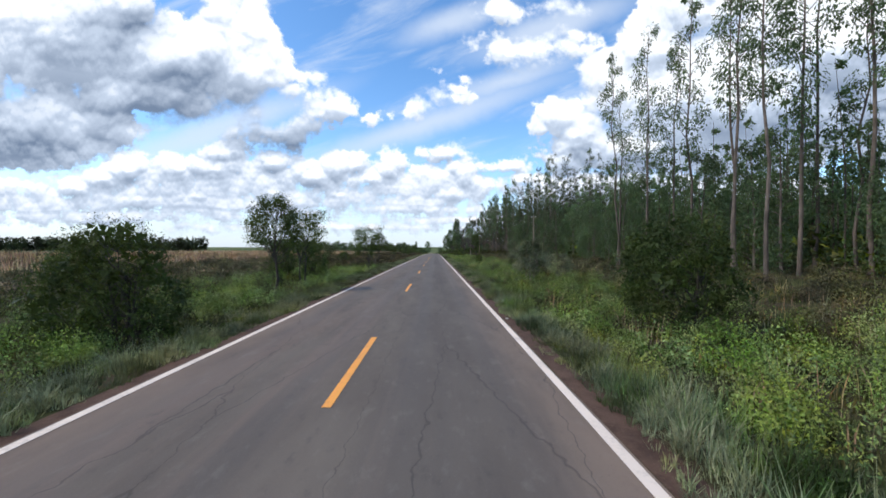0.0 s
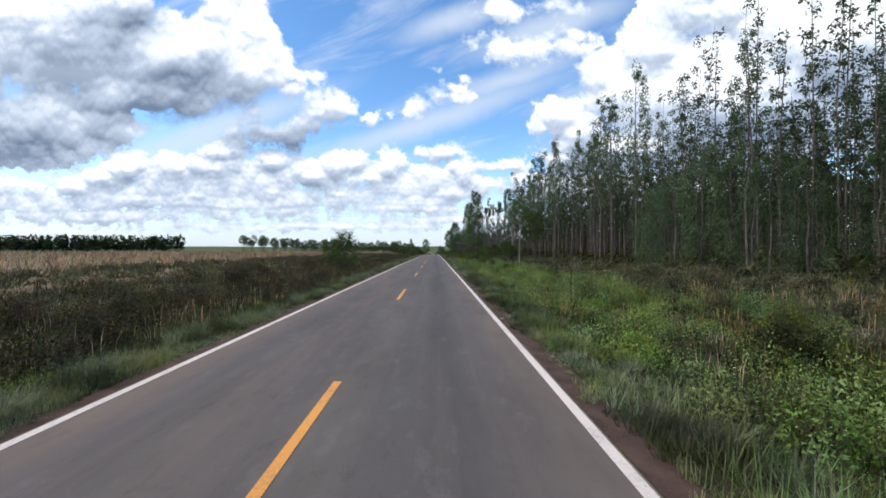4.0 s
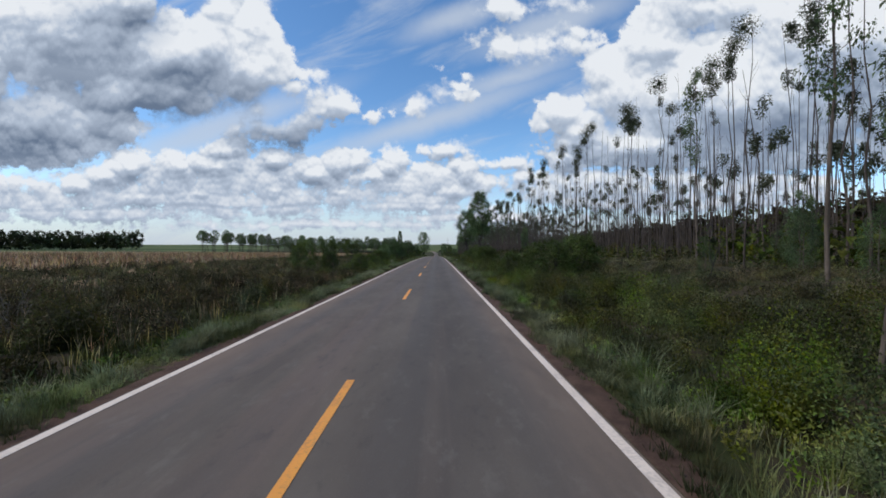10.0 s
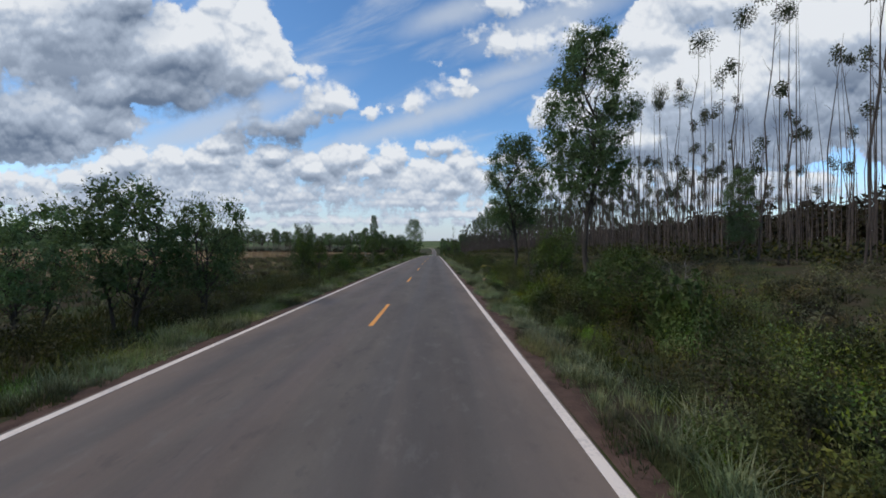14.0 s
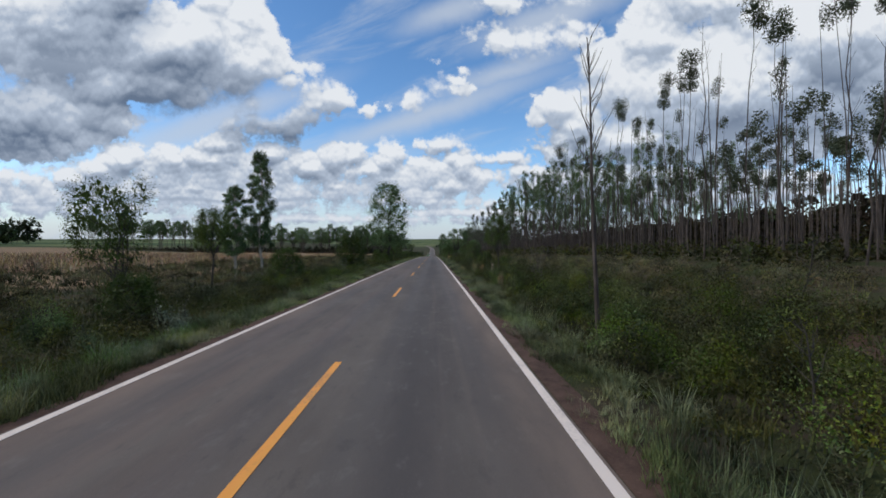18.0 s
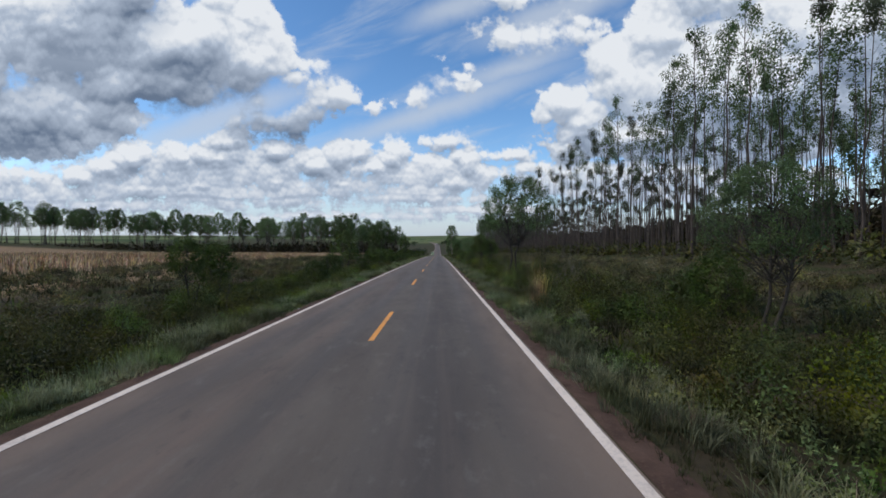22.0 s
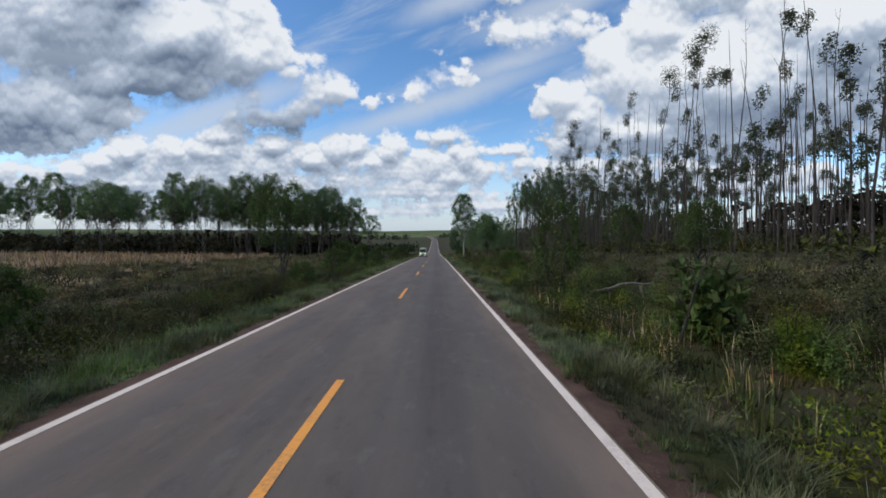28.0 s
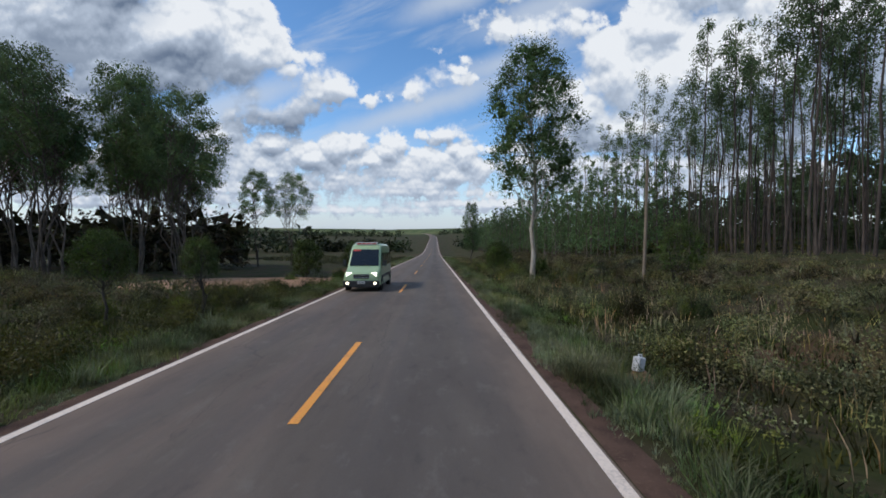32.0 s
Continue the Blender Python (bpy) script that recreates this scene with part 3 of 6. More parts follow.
# ---------------------------------------------------------------- plant builders
class Geo:
    """Collects vertices and quads of one mesh."""

    def __init__(self, three=False):
        self.v, self.f, self.n, self.three = [], [], 0, three

    def add(self, verts, faces):
        self.v.append(np.asarray(verts, float).reshape(-1, 3))
        self.f.append(np.asarray(faces, int) + self.n)
        self.n += len(self.v[-1])

    def mesh(self, name, material_, smooth=False):
        v = np.concatenate(self.v)
        f = np.concatenate(self.f)
        me = bpy.data.meshes.new(name)
        me.vertices.add(len(v))
        me.vertices.foreach_set("co", v.ravel())
        k = f.shape[1]
        me.loops.add(f.size)
        me.loops.foreach_set("vertex_index", f.ravel().astype(np.int32))
        me.polygons.add(len(f))
        me.polygons.foreach_set("loop_start", np.arange(0, f.size, k, dtype=np.int32))
        if smooth:
            me.polygons.foreach_set("use_smooth", np.ones(len(f), bool))
        me.materials.append(material_)
        me.update(calc_edges=True)
        return me

    def tube(self, path, radii, sides=6):
        """A tapered tube along a bent path."""
        path = np.asarray(path, float)
        rings = []
        for i, (p, r) in enumerate(zip(path, radii)):
            t = path[min(i + 1, len(path) - 1)] - path[max(i - 1, 0)]
            t = t / (np.linalg.norm(t) + 1e-9)
            a = np.cross(t, (0.31, 0.94, 0.12))
            a /= np.linalg.norm(a) + 1e-9
            b_ = np.cross(t, a)
            ang = np.arange(sides) * 2 * np.pi / sides
            rings.append(p + r * (np.cos(ang)[:, None] * a + np.sin(ang)[:, None] * b_))
        n = len(path)
        faces = [(i * sides + j, i * sides + (j + 1) % sides, (i + 1) * sides + (j + 1) % sides, (i + 1) * sides + j)
                 for i in range(n - 1) for j in range(sides)]
        self.add(np.concatenate(rings), faces)

    def leaves(self, p, axis, length, width, R, fold=0.25, face=None):
        """Pointed leaves from points p along axis; face is the way that their upper sides look, more or less."""
        n = len(p)
        axis = axis / (np.linalg.norm(axis, axis=1, keepdims=True) + 1e-9)
        s = np.cross(axis, R.normal(size=(n, 3)) if face is None else face + R.normal(0, .45, (n, 3)))
        s /= np.linalg.norm(s, axis=1, keepdims=True) + 1e-9
        up = np.cross(axis, s)
        L = (length * R.uniform(.65, 1.35, n))[:, None]
        Wd = (width * R.uniform(.7, 1.3, n))[:, None] * .5
        mid = p + axis * L * .42 + up * L * fold * R.uniform(-.6, .6, (n, 1))
        if self.three:
            v = np.stack([p - s * Wd * .5, p + axis * L, mid + s * Wd * 1.6], 1).reshape(-1, 3)
            self.add(v, np.arange(3 * n).reshape(n, 3))
            return
        v = np.stack([p, mid + s * Wd, p + axis * L, mid - s * Wd], 1).reshape(-1, 3)
        self.add(v, np.arange(4 * n).reshape(n, 4))


def fill(G, R, c, r, n=5, size=1.0):
    """Crossed leaves that close the inside of a leaf bunch."""
    n *= 3
    r = np.asarray(r, float)
    d = R.normal(size=(n, 3))
    d /= np.linalg.norm(d, axis=1, keepdims=True)
    L = float(r.mean()) * .55 * size
    G.leaves(np.asarray(c) + d * r * R.uniform(.1, .75, (n, 1)) - d * L * .35, R.normal(0, 1, (n, 3)), L, L * .8, R, .35, d + (0, 0, .3))


def sprays(G, R, base, h, r, stems=7, per=6, L=.1, W=.05, up=.5, low=.12):
    """Leafy shoots: from each base point some stems rise and lean outwards, with leaves along them."""
    n = len(base)
    N_ = n * stems
    B = np.repeat(base, stems, 0)
    H, Q = np.repeat(h, stems), np.repeat(r, stems)
    a = R.uniform(0, 6.28, N_)
    o = np.stack([np.cos(a), np.sin(a), np.zeros(N_)], 1)
    foot = B + o * (Q * R.uniform(0, .45, N_))[:, None]
    reach = (Q * R.uniform(.15, 1.0, N_))[:, None] * o
    top = H * R.uniform(.45, 1.12, N_) * (1.05 - .35 * np.linalg.norm(reach, axis=1) / (Q + 1e-6))
    k = R.uniform(low, 1.0, (N_, per)) ** .85
    pts = foot[:, None, :] + reach[:, None, :] * (k ** 1.6)[:, :, None]
    pts[:, :, 2] += top[:, None] * k
    pts = pts.reshape(-1, 3) + R.normal(0, 1, (N_ * per, 3)) * np.repeat(Q * .07, per)[:, None]
    ax = np.repeat(o, per, 0) * .45 + R.normal(0, .6, (N_ * per, 3)) + (0, 0, up)
    G.leaves(pts, ax, L, W, R, face=np.repeat(o, per, 0) * .6 + (0, 0, .8))


def puff_points(R, c, r, n, shell=0.55):
    """Points in a lumpy ellipsoid, denser to the rim; with the outward way."""
    d = R.normal(size=(n, 3))
    d /= np.linalg.norm(d, axis=1, keepdims=True)
    k = R.uniform(shell ** 3, 1.0, n) ** (1 / 3.0)
    lump = 1 + .28 * np.sin(3.1 * d[:, 0] * 2 + c[0] * 5) * np.sin(2.7 * d[:, 1] * 2 + c[2] * 3)
    return np.asarray(c) + d * np.asarray(r) * (k * lump)[:, None], d


def bent(R, a, b_, n=5, amp=0.06):
    a, b_ = np.asarray(a, float), np.asarray(b_, float)
    t = np.linspace(0, 1, n)[:, None]
    L = np.linalg.norm(b_ - a)
    off = R.normal(size=(n, 3)) * amp * L * np.sin(np.pi * t)
    return a + (b_ - a) * t + off


def empty_thing(name, label, category, group=""):
    return tagged(new(name), label, category, group)


def plant(name, label, category, trunk, crown, bark, leaf, group="", crown_label=""):
    root = empty_thing(name, label, category, group)
    if trunk.n:
        part("trunk", trunk.mesh("trunk", bark, True), root)
    if crown is not None and crown.n:
        part("crown", crown.mesh("crown", leaf), root)
    root["fresh"] = 1
    return root


def put(root, x, y, s=1.0, turn=0.0, sz=None, label="", lean=0.0, dz=-0.06):
    """Stand a plant on the ground at x, y; the first call moves the plant itself, later calls copy it."""
    m = pose(x, y, ground_z(x, y) + dz, lean, 0, turn) @ Matrix.Diagonal((s, s, sz or s, 1))
    if root.get("fresh"):
        root["fresh"] = 0
        root.matrix_basis = m
        ob = root
    else:
        ob = copy_thing(root, m @ Matrix.Diagonal([1 / q for q in root.scale] + [1]))
    if label:
        ob["label"] = label
    return ob


def eucalyptus(seed, h=22.0, bare=0.45, spread=1.0, n_puff=11, leaves=44, stems=1, L=.34):
    """Slim plantation tree: straight thin trunk, narrow airy crown of drooping leaf bunches."""
    R = np.random.RandomState(seed)
    tk, cr = Geo(), Geo(True)
    top = np.array([R.normal(0, .35), R.normal(0, .35), h])
    path = bent(R, (0, 0, -.3), top, 7, .008)
    rad = .11 * np.linspace(1.15, .16, 7)
    tk.tube(path, rad, 6)
    for i in range(n_puff):
        k = bare + (1 - bare) * ((i + R.uniform(0, .8)) / n_puff)
        base = np.array([np.interp(k - .05, np.linspace(0, 1, 7), path[:, j]) for j in range(3)])
        w = spread * (.55 + .95 * math.sin(math.pi * min(1, (k - bare) / (1 - bare) * .8 + .18)))
        a = R.uniform(0, 6.28)
        c = base + np.array([math.cos(a) * w * .8, math.sin(a) * w * .8, h * .05 + R.uniform(-.2, .5)])
        tk.tube(bent(R, base, c, 3, .08), [.028, .02, .008], 4)
        p, d = puff_points(R, c, (w * .50, w * .50, w * .62), leaves, .3)
        ax = d * .5 + np.array([0, 0, -1.0]) + R.normal(0, .35, (leaves, 3))
        cr.leaves(p, ax, L, L * .48, R, face=d)
    p, d = puff_points(R, top + (0, 0, -.3), (.55 * spread, .55 * spread, .9), leaves, .2)
    cr.leaves(p, d * .6 + (0, 0, -.6) + R.normal(0, .3, (leaves, 3)), L, L * .44, R)
    return tk, cr


def pole_tree(seed, h=22.0, tuft=1, twigs=7):
    """Plantation tree that has lost its leaves, with a small bunch at its tip or none."""
    R = np.random.RandomState(seed)
    tk, cr = Geo(), Geo(True)
    top = np.array([R.normal(0, .5), R.normal(0, .5), h])
    path = bent(R, (0, 0, -.3), top, 7, .010)
    tk.tube(path, .072 * np.linspace(1.2, .16, 7), 5)
    for i in range(twigs):
        k = R.uniform(.45, .98)
        base = np.array([np.interp(k, np.linspace(0, 1, 7), path[:, j]) for j in range(3)])
        a = R.uniform(0, 6.28)
        ln = R.uniform(.6, 1.6) * (1.3 - k)+.4
        e = base + np.array([math.cos(a) * ln * .5, math.sin(a) * ln * .5, ln])
        tk.tube(bent(R, base, e, 3, .06), [.018, .012, .004], 3)
    for i in range(tuft):
        c = top + np.array([R.normal(0, .3), R.normal(0, .3), -.5 - i * R.uniform(.6, 1.6)])
        r = R.uniform(.75, 1.1) * (1 if i == 0 else .7)
        fill(cr, R, c, (r * .85, r * .85, r), 14, .55)
        n = 620
        p, d = puff_points(R, c, (r, r, r * 1.15), n, .25)
        cr.leaves(p, d * .5 + (0, 0, -.5) + R.normal(0, .7, (n, 3)), .17, .085, R, face=d)
    return tk, cr


def broad_tree(seed, h=15.0, w=8.0, bare=.22, leaves=2600, stems=1, thick=.28, L=.30, n_puff=26, flat_top=False, gap=.35, ratio=.4, droop=.4, dense=0.0, hollow=False, tight=1.0):
    """Free-standing tree with forked limbs and a crown of many leaf bunches with gaps."""
    R = np.random.RandomState(seed)
    tk, cr = Geo(), Geo(True)
    forks = []
    for s in range(stems):
        a = R.uniform(0, 6.28) if stems > 1 else 0
        off = np.array([math.cos(a), math.sin(a), 0]) * (w * .06 if stems > 1 else 0)
        lean_ = np.array([math.cos(a), math.sin(a), 0]) * (w * .16 if stems > 1 else 0) + np.append(R.normal(0, w * .03, 2), 0)
        hi = h * R.uniform(.74, .9)
        path = bent(R, off + (0, 0, -.3), off + lean_ + (0, 0, hi), 7, .025)
        r0 = thick / math.sqrt(stems)
        tk.tube(path, r0 * np.array([1.25, 1.0, .85, .68, .5, .33, .14]), 7)
        forks.append(path)
    per = max(8, leaves // n_puff)
    for i in range(n_puff):
        k = (i + .5) / n_puff
        zc = h * (bare + (1 - bare) * (.12 + .83 * k))
        t = (zc / h - bare) / (1 - bare)
        if flat_top:
            rw = w * .5 * (0.35 + .65 * math.sqrt(max(0, t)))
        else:
            rw = w * .5 * math.sin(math.pi * min(.97, .16 + .80 * t)) ** .7
        a = i * 2.4 + R.uniform(-.5, .5)
        rr = rw * math.sqrt(R.uniform(.40, .92) if hollow and t < .75 else R.uniform(.10, .75))
        c = np.array([math.cos(a) * rr, math.sin(a) * rr, zc])
        path = forks[i % len(forks)]
        zb = max(h * bare * .75, zc - rr * .9 - h * .05)
        base = np.array([np.interp(zb, path[:, 2], path[:, j]) for j in range(3)])
        tk.tube(bent(R, base, c, 4, .09), thick * np.array([.26, .18, .11, .04]), 5)
        pr = max(w * .09, min(w * .18, (rw - rr) * .7 + w * .07)) * R.uniform(.8, 1.2) * tight
        p, d = puff_points(R, c, (pr, pr, pr * (.62 if flat_top else .85)), per, gap)
        cr.leaves(p, d * .4 + (0, 0, -droop) + R.normal(0, .8, (per, 3)), L, L * ratio, R, face=d + (0, 0, .2))
        if dense:
            fill(cr, R, c, (pr, pr, pr * (.5 if flat_top else .8)), int(round(14 * dense)), .62)
    return tk, cr


def dome(G, R, c, r, h, L, n_in, n_out, stray=.12):
    """A rounded leafy mass from the ground up: an inner layer of broad leaves, small leaves over it, some stray shoots."""
    for n, k0, k1, l_, w_ in ((int(n_in * 1.8), .64, .86, L * 1.15, L * .85), (int(n_out * 1.5), .80, 1.12, L, L * .36)):
        d = R.normal(size=(n, 3))
        d[:, 2] = np.abs(d[:, 2]) * .9 - .12
        d /= np.linalg.norm(d, axis=1, keepdims=True)
        ph = R.uniform(0, 6.28, 4)
        lump = 1 + .17 * np.sin(d[:, 0] * 4 + ph[0]) * np.sin(d[:, 1] * 4 + ph[1]) + .13 * np.sin(d[:, 0] * 8 + ph[2] + d[:, 2] * 5) * np.sin(d[:, 1] * 9 + ph[3])
        k = R.uniform(k0, k1, n) * lump
        if l_ == L:
            k *= np.where(R.uniform(size=n) < stray, R.uniform(1.05, 1.4, n), 1)
        p = np.asarray(c) + d * (r, r, h) * k[:, None]
        G.leaves(p, R.normal(0, .6, (n, 3)) + d * .12 + (0, 0, .6), l_, w_, R, face=d * 1.3 + (0, 0, .5))


def bush_geo(seed, h=2.0, w=2.4, leaves=900, L=.15, ratio=.5, n_puff=12, twig=6):
    """Bush of rounded leafy lobes down to the ground, with an uneven outline and stray twigs."""
    R = np.random.RandomState(seed)
    tk, cr = Geo(), Geo(True)
    n_l = max(5, n_puff // 2)
    per = leaves // n_l
    for i in range(n_l):
        a = i * 2.4 + R.uniform(-.6, .6)
        rr = w * .36 * math.sqrt((i + .3) / n_l)
        hh = h * R.uniform(.6, 1.05) * (1.0 - .45 * (rr / (w * .5)) ** 2)
        dome(cr, R, (math.cos(a) * rr, math.sin(a) * rr, hh * .05), w * R.uniform(.17, .27), hh * .9, L, int(per * .4), int(per * .75))
    for i in range(twig):
        b_ = R.uniform(0, 6.28)
        q_ = w * R.uniform(.15, .5)
        e = np.array([math.cos(b_) * q_, math.sin(b_) * q_, h * R.uniform(.7, 1.15)])
        q = bent(R, (math.cos(b_) * .08, math.sin(b_) * .08, -.1), e, 5, .06)
        tk.tube(q, [.022, .018, .013, .008, .003], 4)
        n = 16
        k = R.uniform(.55, 1.0, n)
        p = np.stack([np.interp(k, np.linspace(0, 1, 5), q[:, j]) for j in range(3)], 1)
        cr.leaves(p, R.normal(0, 1, (n, 3)) + (0, 0, .5), L, L * ratio, R)
    return tk, cr


def twig_shrub(seed, h=2.4, w=2.2, n=16):
    """Leafless shrub of forked twigs."""
    R = np.random.RandomState(seed)
    tk = Geo()
    for i in range(n):
        a = R.uniform(0, 6.28)
        rr = w * .5 * R.uniform(.2, 1)
        e = np.array([math.cos(a) * rr, math.sin(a) * rr, h * R.uniform(.5, 1)])
        q = bent(R, (R.normal(0, .06), R.normal(0, .06), -.1), e, 5, .08)
        tk.tube(q, np.array([.020, .016, .011, .007, .003]), 4)
        for j in range(4):
            k = R.randint(2, 5)
            d = R.normal(0, .4, 3) + (math.cos(a) * .3, math.sin(a) * .3, .5)
            tk.tube(bent(R, q[k], q[k] + d * R.uniform(.4, .9), 3, .06), [.010, .006, .002], 3)
    return tk


def blades(G, R, x, y, z, n, h, spread=.10, wd=.012, droop=.5):
    """Grass tufts: at each x, y, z a bunch of n bent pointed blades."""
    k = len(x)
    X = np.repeat(np.stack([x, y, z], 1), n, 0)
    N_ = k * n
    a = R.uniform(0, 6.28, N_)
    out_ = np.stack([np.cos(a), np.sin(a), np.zeros(N_)], 1)
    hh = np.repeat(h, n) * R.uniform(.55, 1.2, N_)
    base = X + out_ * (R.uniform(0, spread, N_) * np.repeat(h / .4, n))[:, None]
    lean_ = (R.uniform(.05, droop, N_) * hh)[:, None]
    mid = base + out_ * lean_ * .22 + np.stack([0 * hh, 0 * hh, hh * .5], 1)
    tip = base + out_ * lean_ + np.stack([0 * hh, 0 * hh, hh * R.uniform(.8, 1.0, N_)], 1)
    sd = np.stack([-np.sin(a), np.cos(a), np.zeros(N_)], 1) * (wd * R.uniform(.7, 1.4, N_))[:, None]
    tw = R.normal(0, .5, N_)[:, None]
    sd = sd * np.cos(tw) + out_ * (wd * np.sin(tw))
    if G.three:
        v = np.stack([base - sd, base + sd, tip], 1).reshape(-1, 3)
        G.add(v, np.arange(3 * N_).reshape(N_, 3))
        return
    v = np.stack([base, mid + sd, tip, mid - sd], 1).reshape(-1, 3)
    G.add(v, np.arange(4 * N_).reshape(N_, 4))

# ---------------------------------------------------------------- grass, weeds and scrub along the road
MOD = 40.0                     # length of one stretch


def rel_z(x, side):
    prof = SIDE_R if side > 0 else SIDE_L
    return np.interp(np.abs(x), [p for p, q in prof], [q for p, q in prof])


def verge_grass(seed, n=2500):
    R = np.random.RandomState(seed)
    G = Geo(True)
    y = R.uniform(-MOD / 2, MOD / 2, n)
    lim = 3.88 + .16 * np.sin(y * 1.7 + seed) * np.sin(y * .6)
    x = lim + np.abs(R.normal(0, .72, n))
    clump = .8 + .5 * np.sin(y * .9 + seed * 2) * np.sin(y * .31)
    h = np.clip(R.uniform(.14, .46, n) * clump * (.6 + .5 * np.clip(x - lim, 0, 1.2)), .09, .75)
    blades(G, R, x, y, rel_z(x, 1) - .03, 10, h * 1.15, spread=.09, wd=.0078, droop=.7)
    return G


def low_weeds(seed, clumps=300):
    """Weeds on the bank, knee-high, rising away from the road."""
    R = np.random.RandomState(seed + 50)
    G = Geo(True)
    y = R.uniform(-MOD / 2, MOD / 2, clumps)
    x = 4.9 + 1.6 * R.uniform(size=clumps)
    h = R.uniform(.22, .6, clumps) * (1 + .5 * np.sin(y * .5 + seed) * np.sin(x * .8 + y * .2)) * (.55 + .17 * (x - 4.6))
    r = R.uniform(.16, .42, clumps)
    sprays(G, R, np.stack([x, y, rel_z(x, 1)], 1), h, r, 8, 7, .075, .032)
    return G


def tall_grass(seed, clumps=72):
    """Bunch grass in separate clumps along the outer edge of the shoulder."""
    R = np.random.RandomState(seed + 90)
    G = Geo()
    for i in range(clumps):
        y, x = R.uniform(-MOD / 2, MOD / 2), 4.22 + abs(R.normal(0, .60))
        h = R.uniform(.28, .62) * (1.25 if x > 4.9 else .9)
        m = 9
        px, py = x + R.normal(0, .11, m), y + R.normal(0, .13, m)
        blades(G, R, px, py, rel_z(px, 1) - .04, 15, R.uniform(.75, 1.1, m) * h, spread=.09, wd=.0062, droop=.95)
    return G


def bank_grass(seed, n=1100):
    """Dense knee-high grass on the bank next to the shoulder, in soft heaps."""
    R = np.random.RandomState(seed + 95)
    G = Geo(True)
    y = R.uniform(-MOD / 2, MOD / 2, n)
    x = 4.2 + 1.6 * R.uniform(size=n) ** .9
    h = R.uniform(.22, .42, n) * (1 + .55 * np.sin(y * .7 + seed) * np.sin(y * .23 + x)) * np.clip((x - 3.75) * 1.6, .4, 1.1)
    blades(G, R, x, y, rel_z(x, 1) - .04, 11, h * 1.2, spread=.12, wd=.0085, droop=.8)
    return G


def scrub(seed, x0, x1, bushes=120, n_in=95, n_out=190, hi=1.7, L=.13, lo=.5, shoots=60):
    """Scrub of bushes that grow into one another, some tall, with shoots over and between them."""
    R = np.random.RandomState(seed + 130)
    G = Geo(True)
    for i in range(bushes):
        y = R.uniform(-MOD / 2, MOD / 2)
        x = x0 + .4 + (x1 - x0) * (i + R.uniform()) / bushes
        k = R.uniform()
        h = (lo + (hi - lo) * k) * min(1.0, .72 + (x - x0) * .2)
        r = (.5 + .65 * k) * R.uniform(.75, 1.25)
        z = float(rel_z(x, 1))
        f = (.5 + k)
        dome(G, R, (x, y, z), r, h, L, int(n_in * f), int(n_out * f))
        for m in range(1 + int(k * 3)):
            a = R.uniform(0, 6.28)
            dome(G, R, (x + math.cos(a) * r * .85, y + math.sin(a) * r * .85, z), r * R.uniform(.4, .65), h * R.uniform(.5, 1.05), L, n_in // 3, n_out // 3)
    y = R.uniform(-MOD / 2, MOD / 2, shoots)
    x = R.uniform(x0, x1, shoots)
    sprays(G, R, np.stack([x, y, rel_z(x, 1)], 1), R.uniform(lo, hi * 1.1, shoots), R.uniform(.2, .55, shoots), 6, 8, L, L * .5)
    return G


def ground_cover(seed, n=1500, x0=12.5, x1=32.0, h0=.25, h1=.75, wd=.03):
    """Rough grass between the bushes."""
    R = np.random.RandomState(seed + 210)
    G = Geo(True)
    y = R.uniform(-MOD / 2, MOD / 2, n)
    x = R.uniform(x0, x1, n)
    blades(G, R, x, y, rel_z(x, 1) - .05, 6, R.uniform(h0, h1, n), spread=.18, wd=wd, droop=.9)
    return G


def stalks(seed, x0, x1, n=420, h0=.5, h1=1.2, wd=.010, blades_n=6):
    R = np.random.RandomState(seed + 170)
    G = Geo()
    y = R.uniform(-MOD / 2, MOD / 2, n)
    x = R.uniform(x0, x1, n)
    blades(G, R, x, y, rel_z(x, 1) - .05, blades_n, R.uniform(h0, h1, n), spread=.2, wd=wd, droop=.35)
    return G


def lift_at(y):
    return float(np.interp(y, [150, 280, 640], [0, .7, 1.3]))


VERGE = [verge_grass(s).mesh("verge_grass", M_grass) for s in range(3)]
WEEDS = [low_weeds(s).mesh("weeds", M_herb) for s in range(3)]
WEEDS_D = [low_weeds(s + 7).mesh("weeds", M_bushd) for s in range(2)]
TALL = [tall_grass(s).mesh("tall_grass", M_tuss) for s in range(3)]
SCRUB = [scrub(s, 5.8, 15, 36, 260, 680, 2.0, .066, .65, 90).mesh("scrub", M_bush) for s in range(3)]
SCRUB_D = [scrub(s + 4, 5.8, 15, 36, 260, 680, 2.1, .066, .65, 90).mesh("scrub", M_bushd) for s in range(2)]
SCRUB_Y = [scrub(s + 24, 5.8, 13, 9, 260, 640, 1.5, .064, .6, 30).mesh("scrub", M_herb) for s in range(3)]
# scrub of the sunny first stretch, with the sun's brightness in its leaf colour
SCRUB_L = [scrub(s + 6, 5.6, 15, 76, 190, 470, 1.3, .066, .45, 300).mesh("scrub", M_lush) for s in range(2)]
SCRUB_LOW = [scrub(s + 16, 5.8, 13, 64, 170, 420, 1.2, .066, .45, 200).mesh("scrub", M_bush if s else M_bushd) for s in range(2)]
SCRUB_O = [scrub(s + 36, 6.0, 22, 110, 120, 300, 1.35, .07, .4, 300).mesh("scrub", M_olive if s else M_herb) for s in range(2)]
SCRUB_B = [scrub(s + 8, 6.0, 18, 90, 100, 210, 1.5, .09, .4, 360).mesh("withered_scrub", M_brown) for s in range(2)]
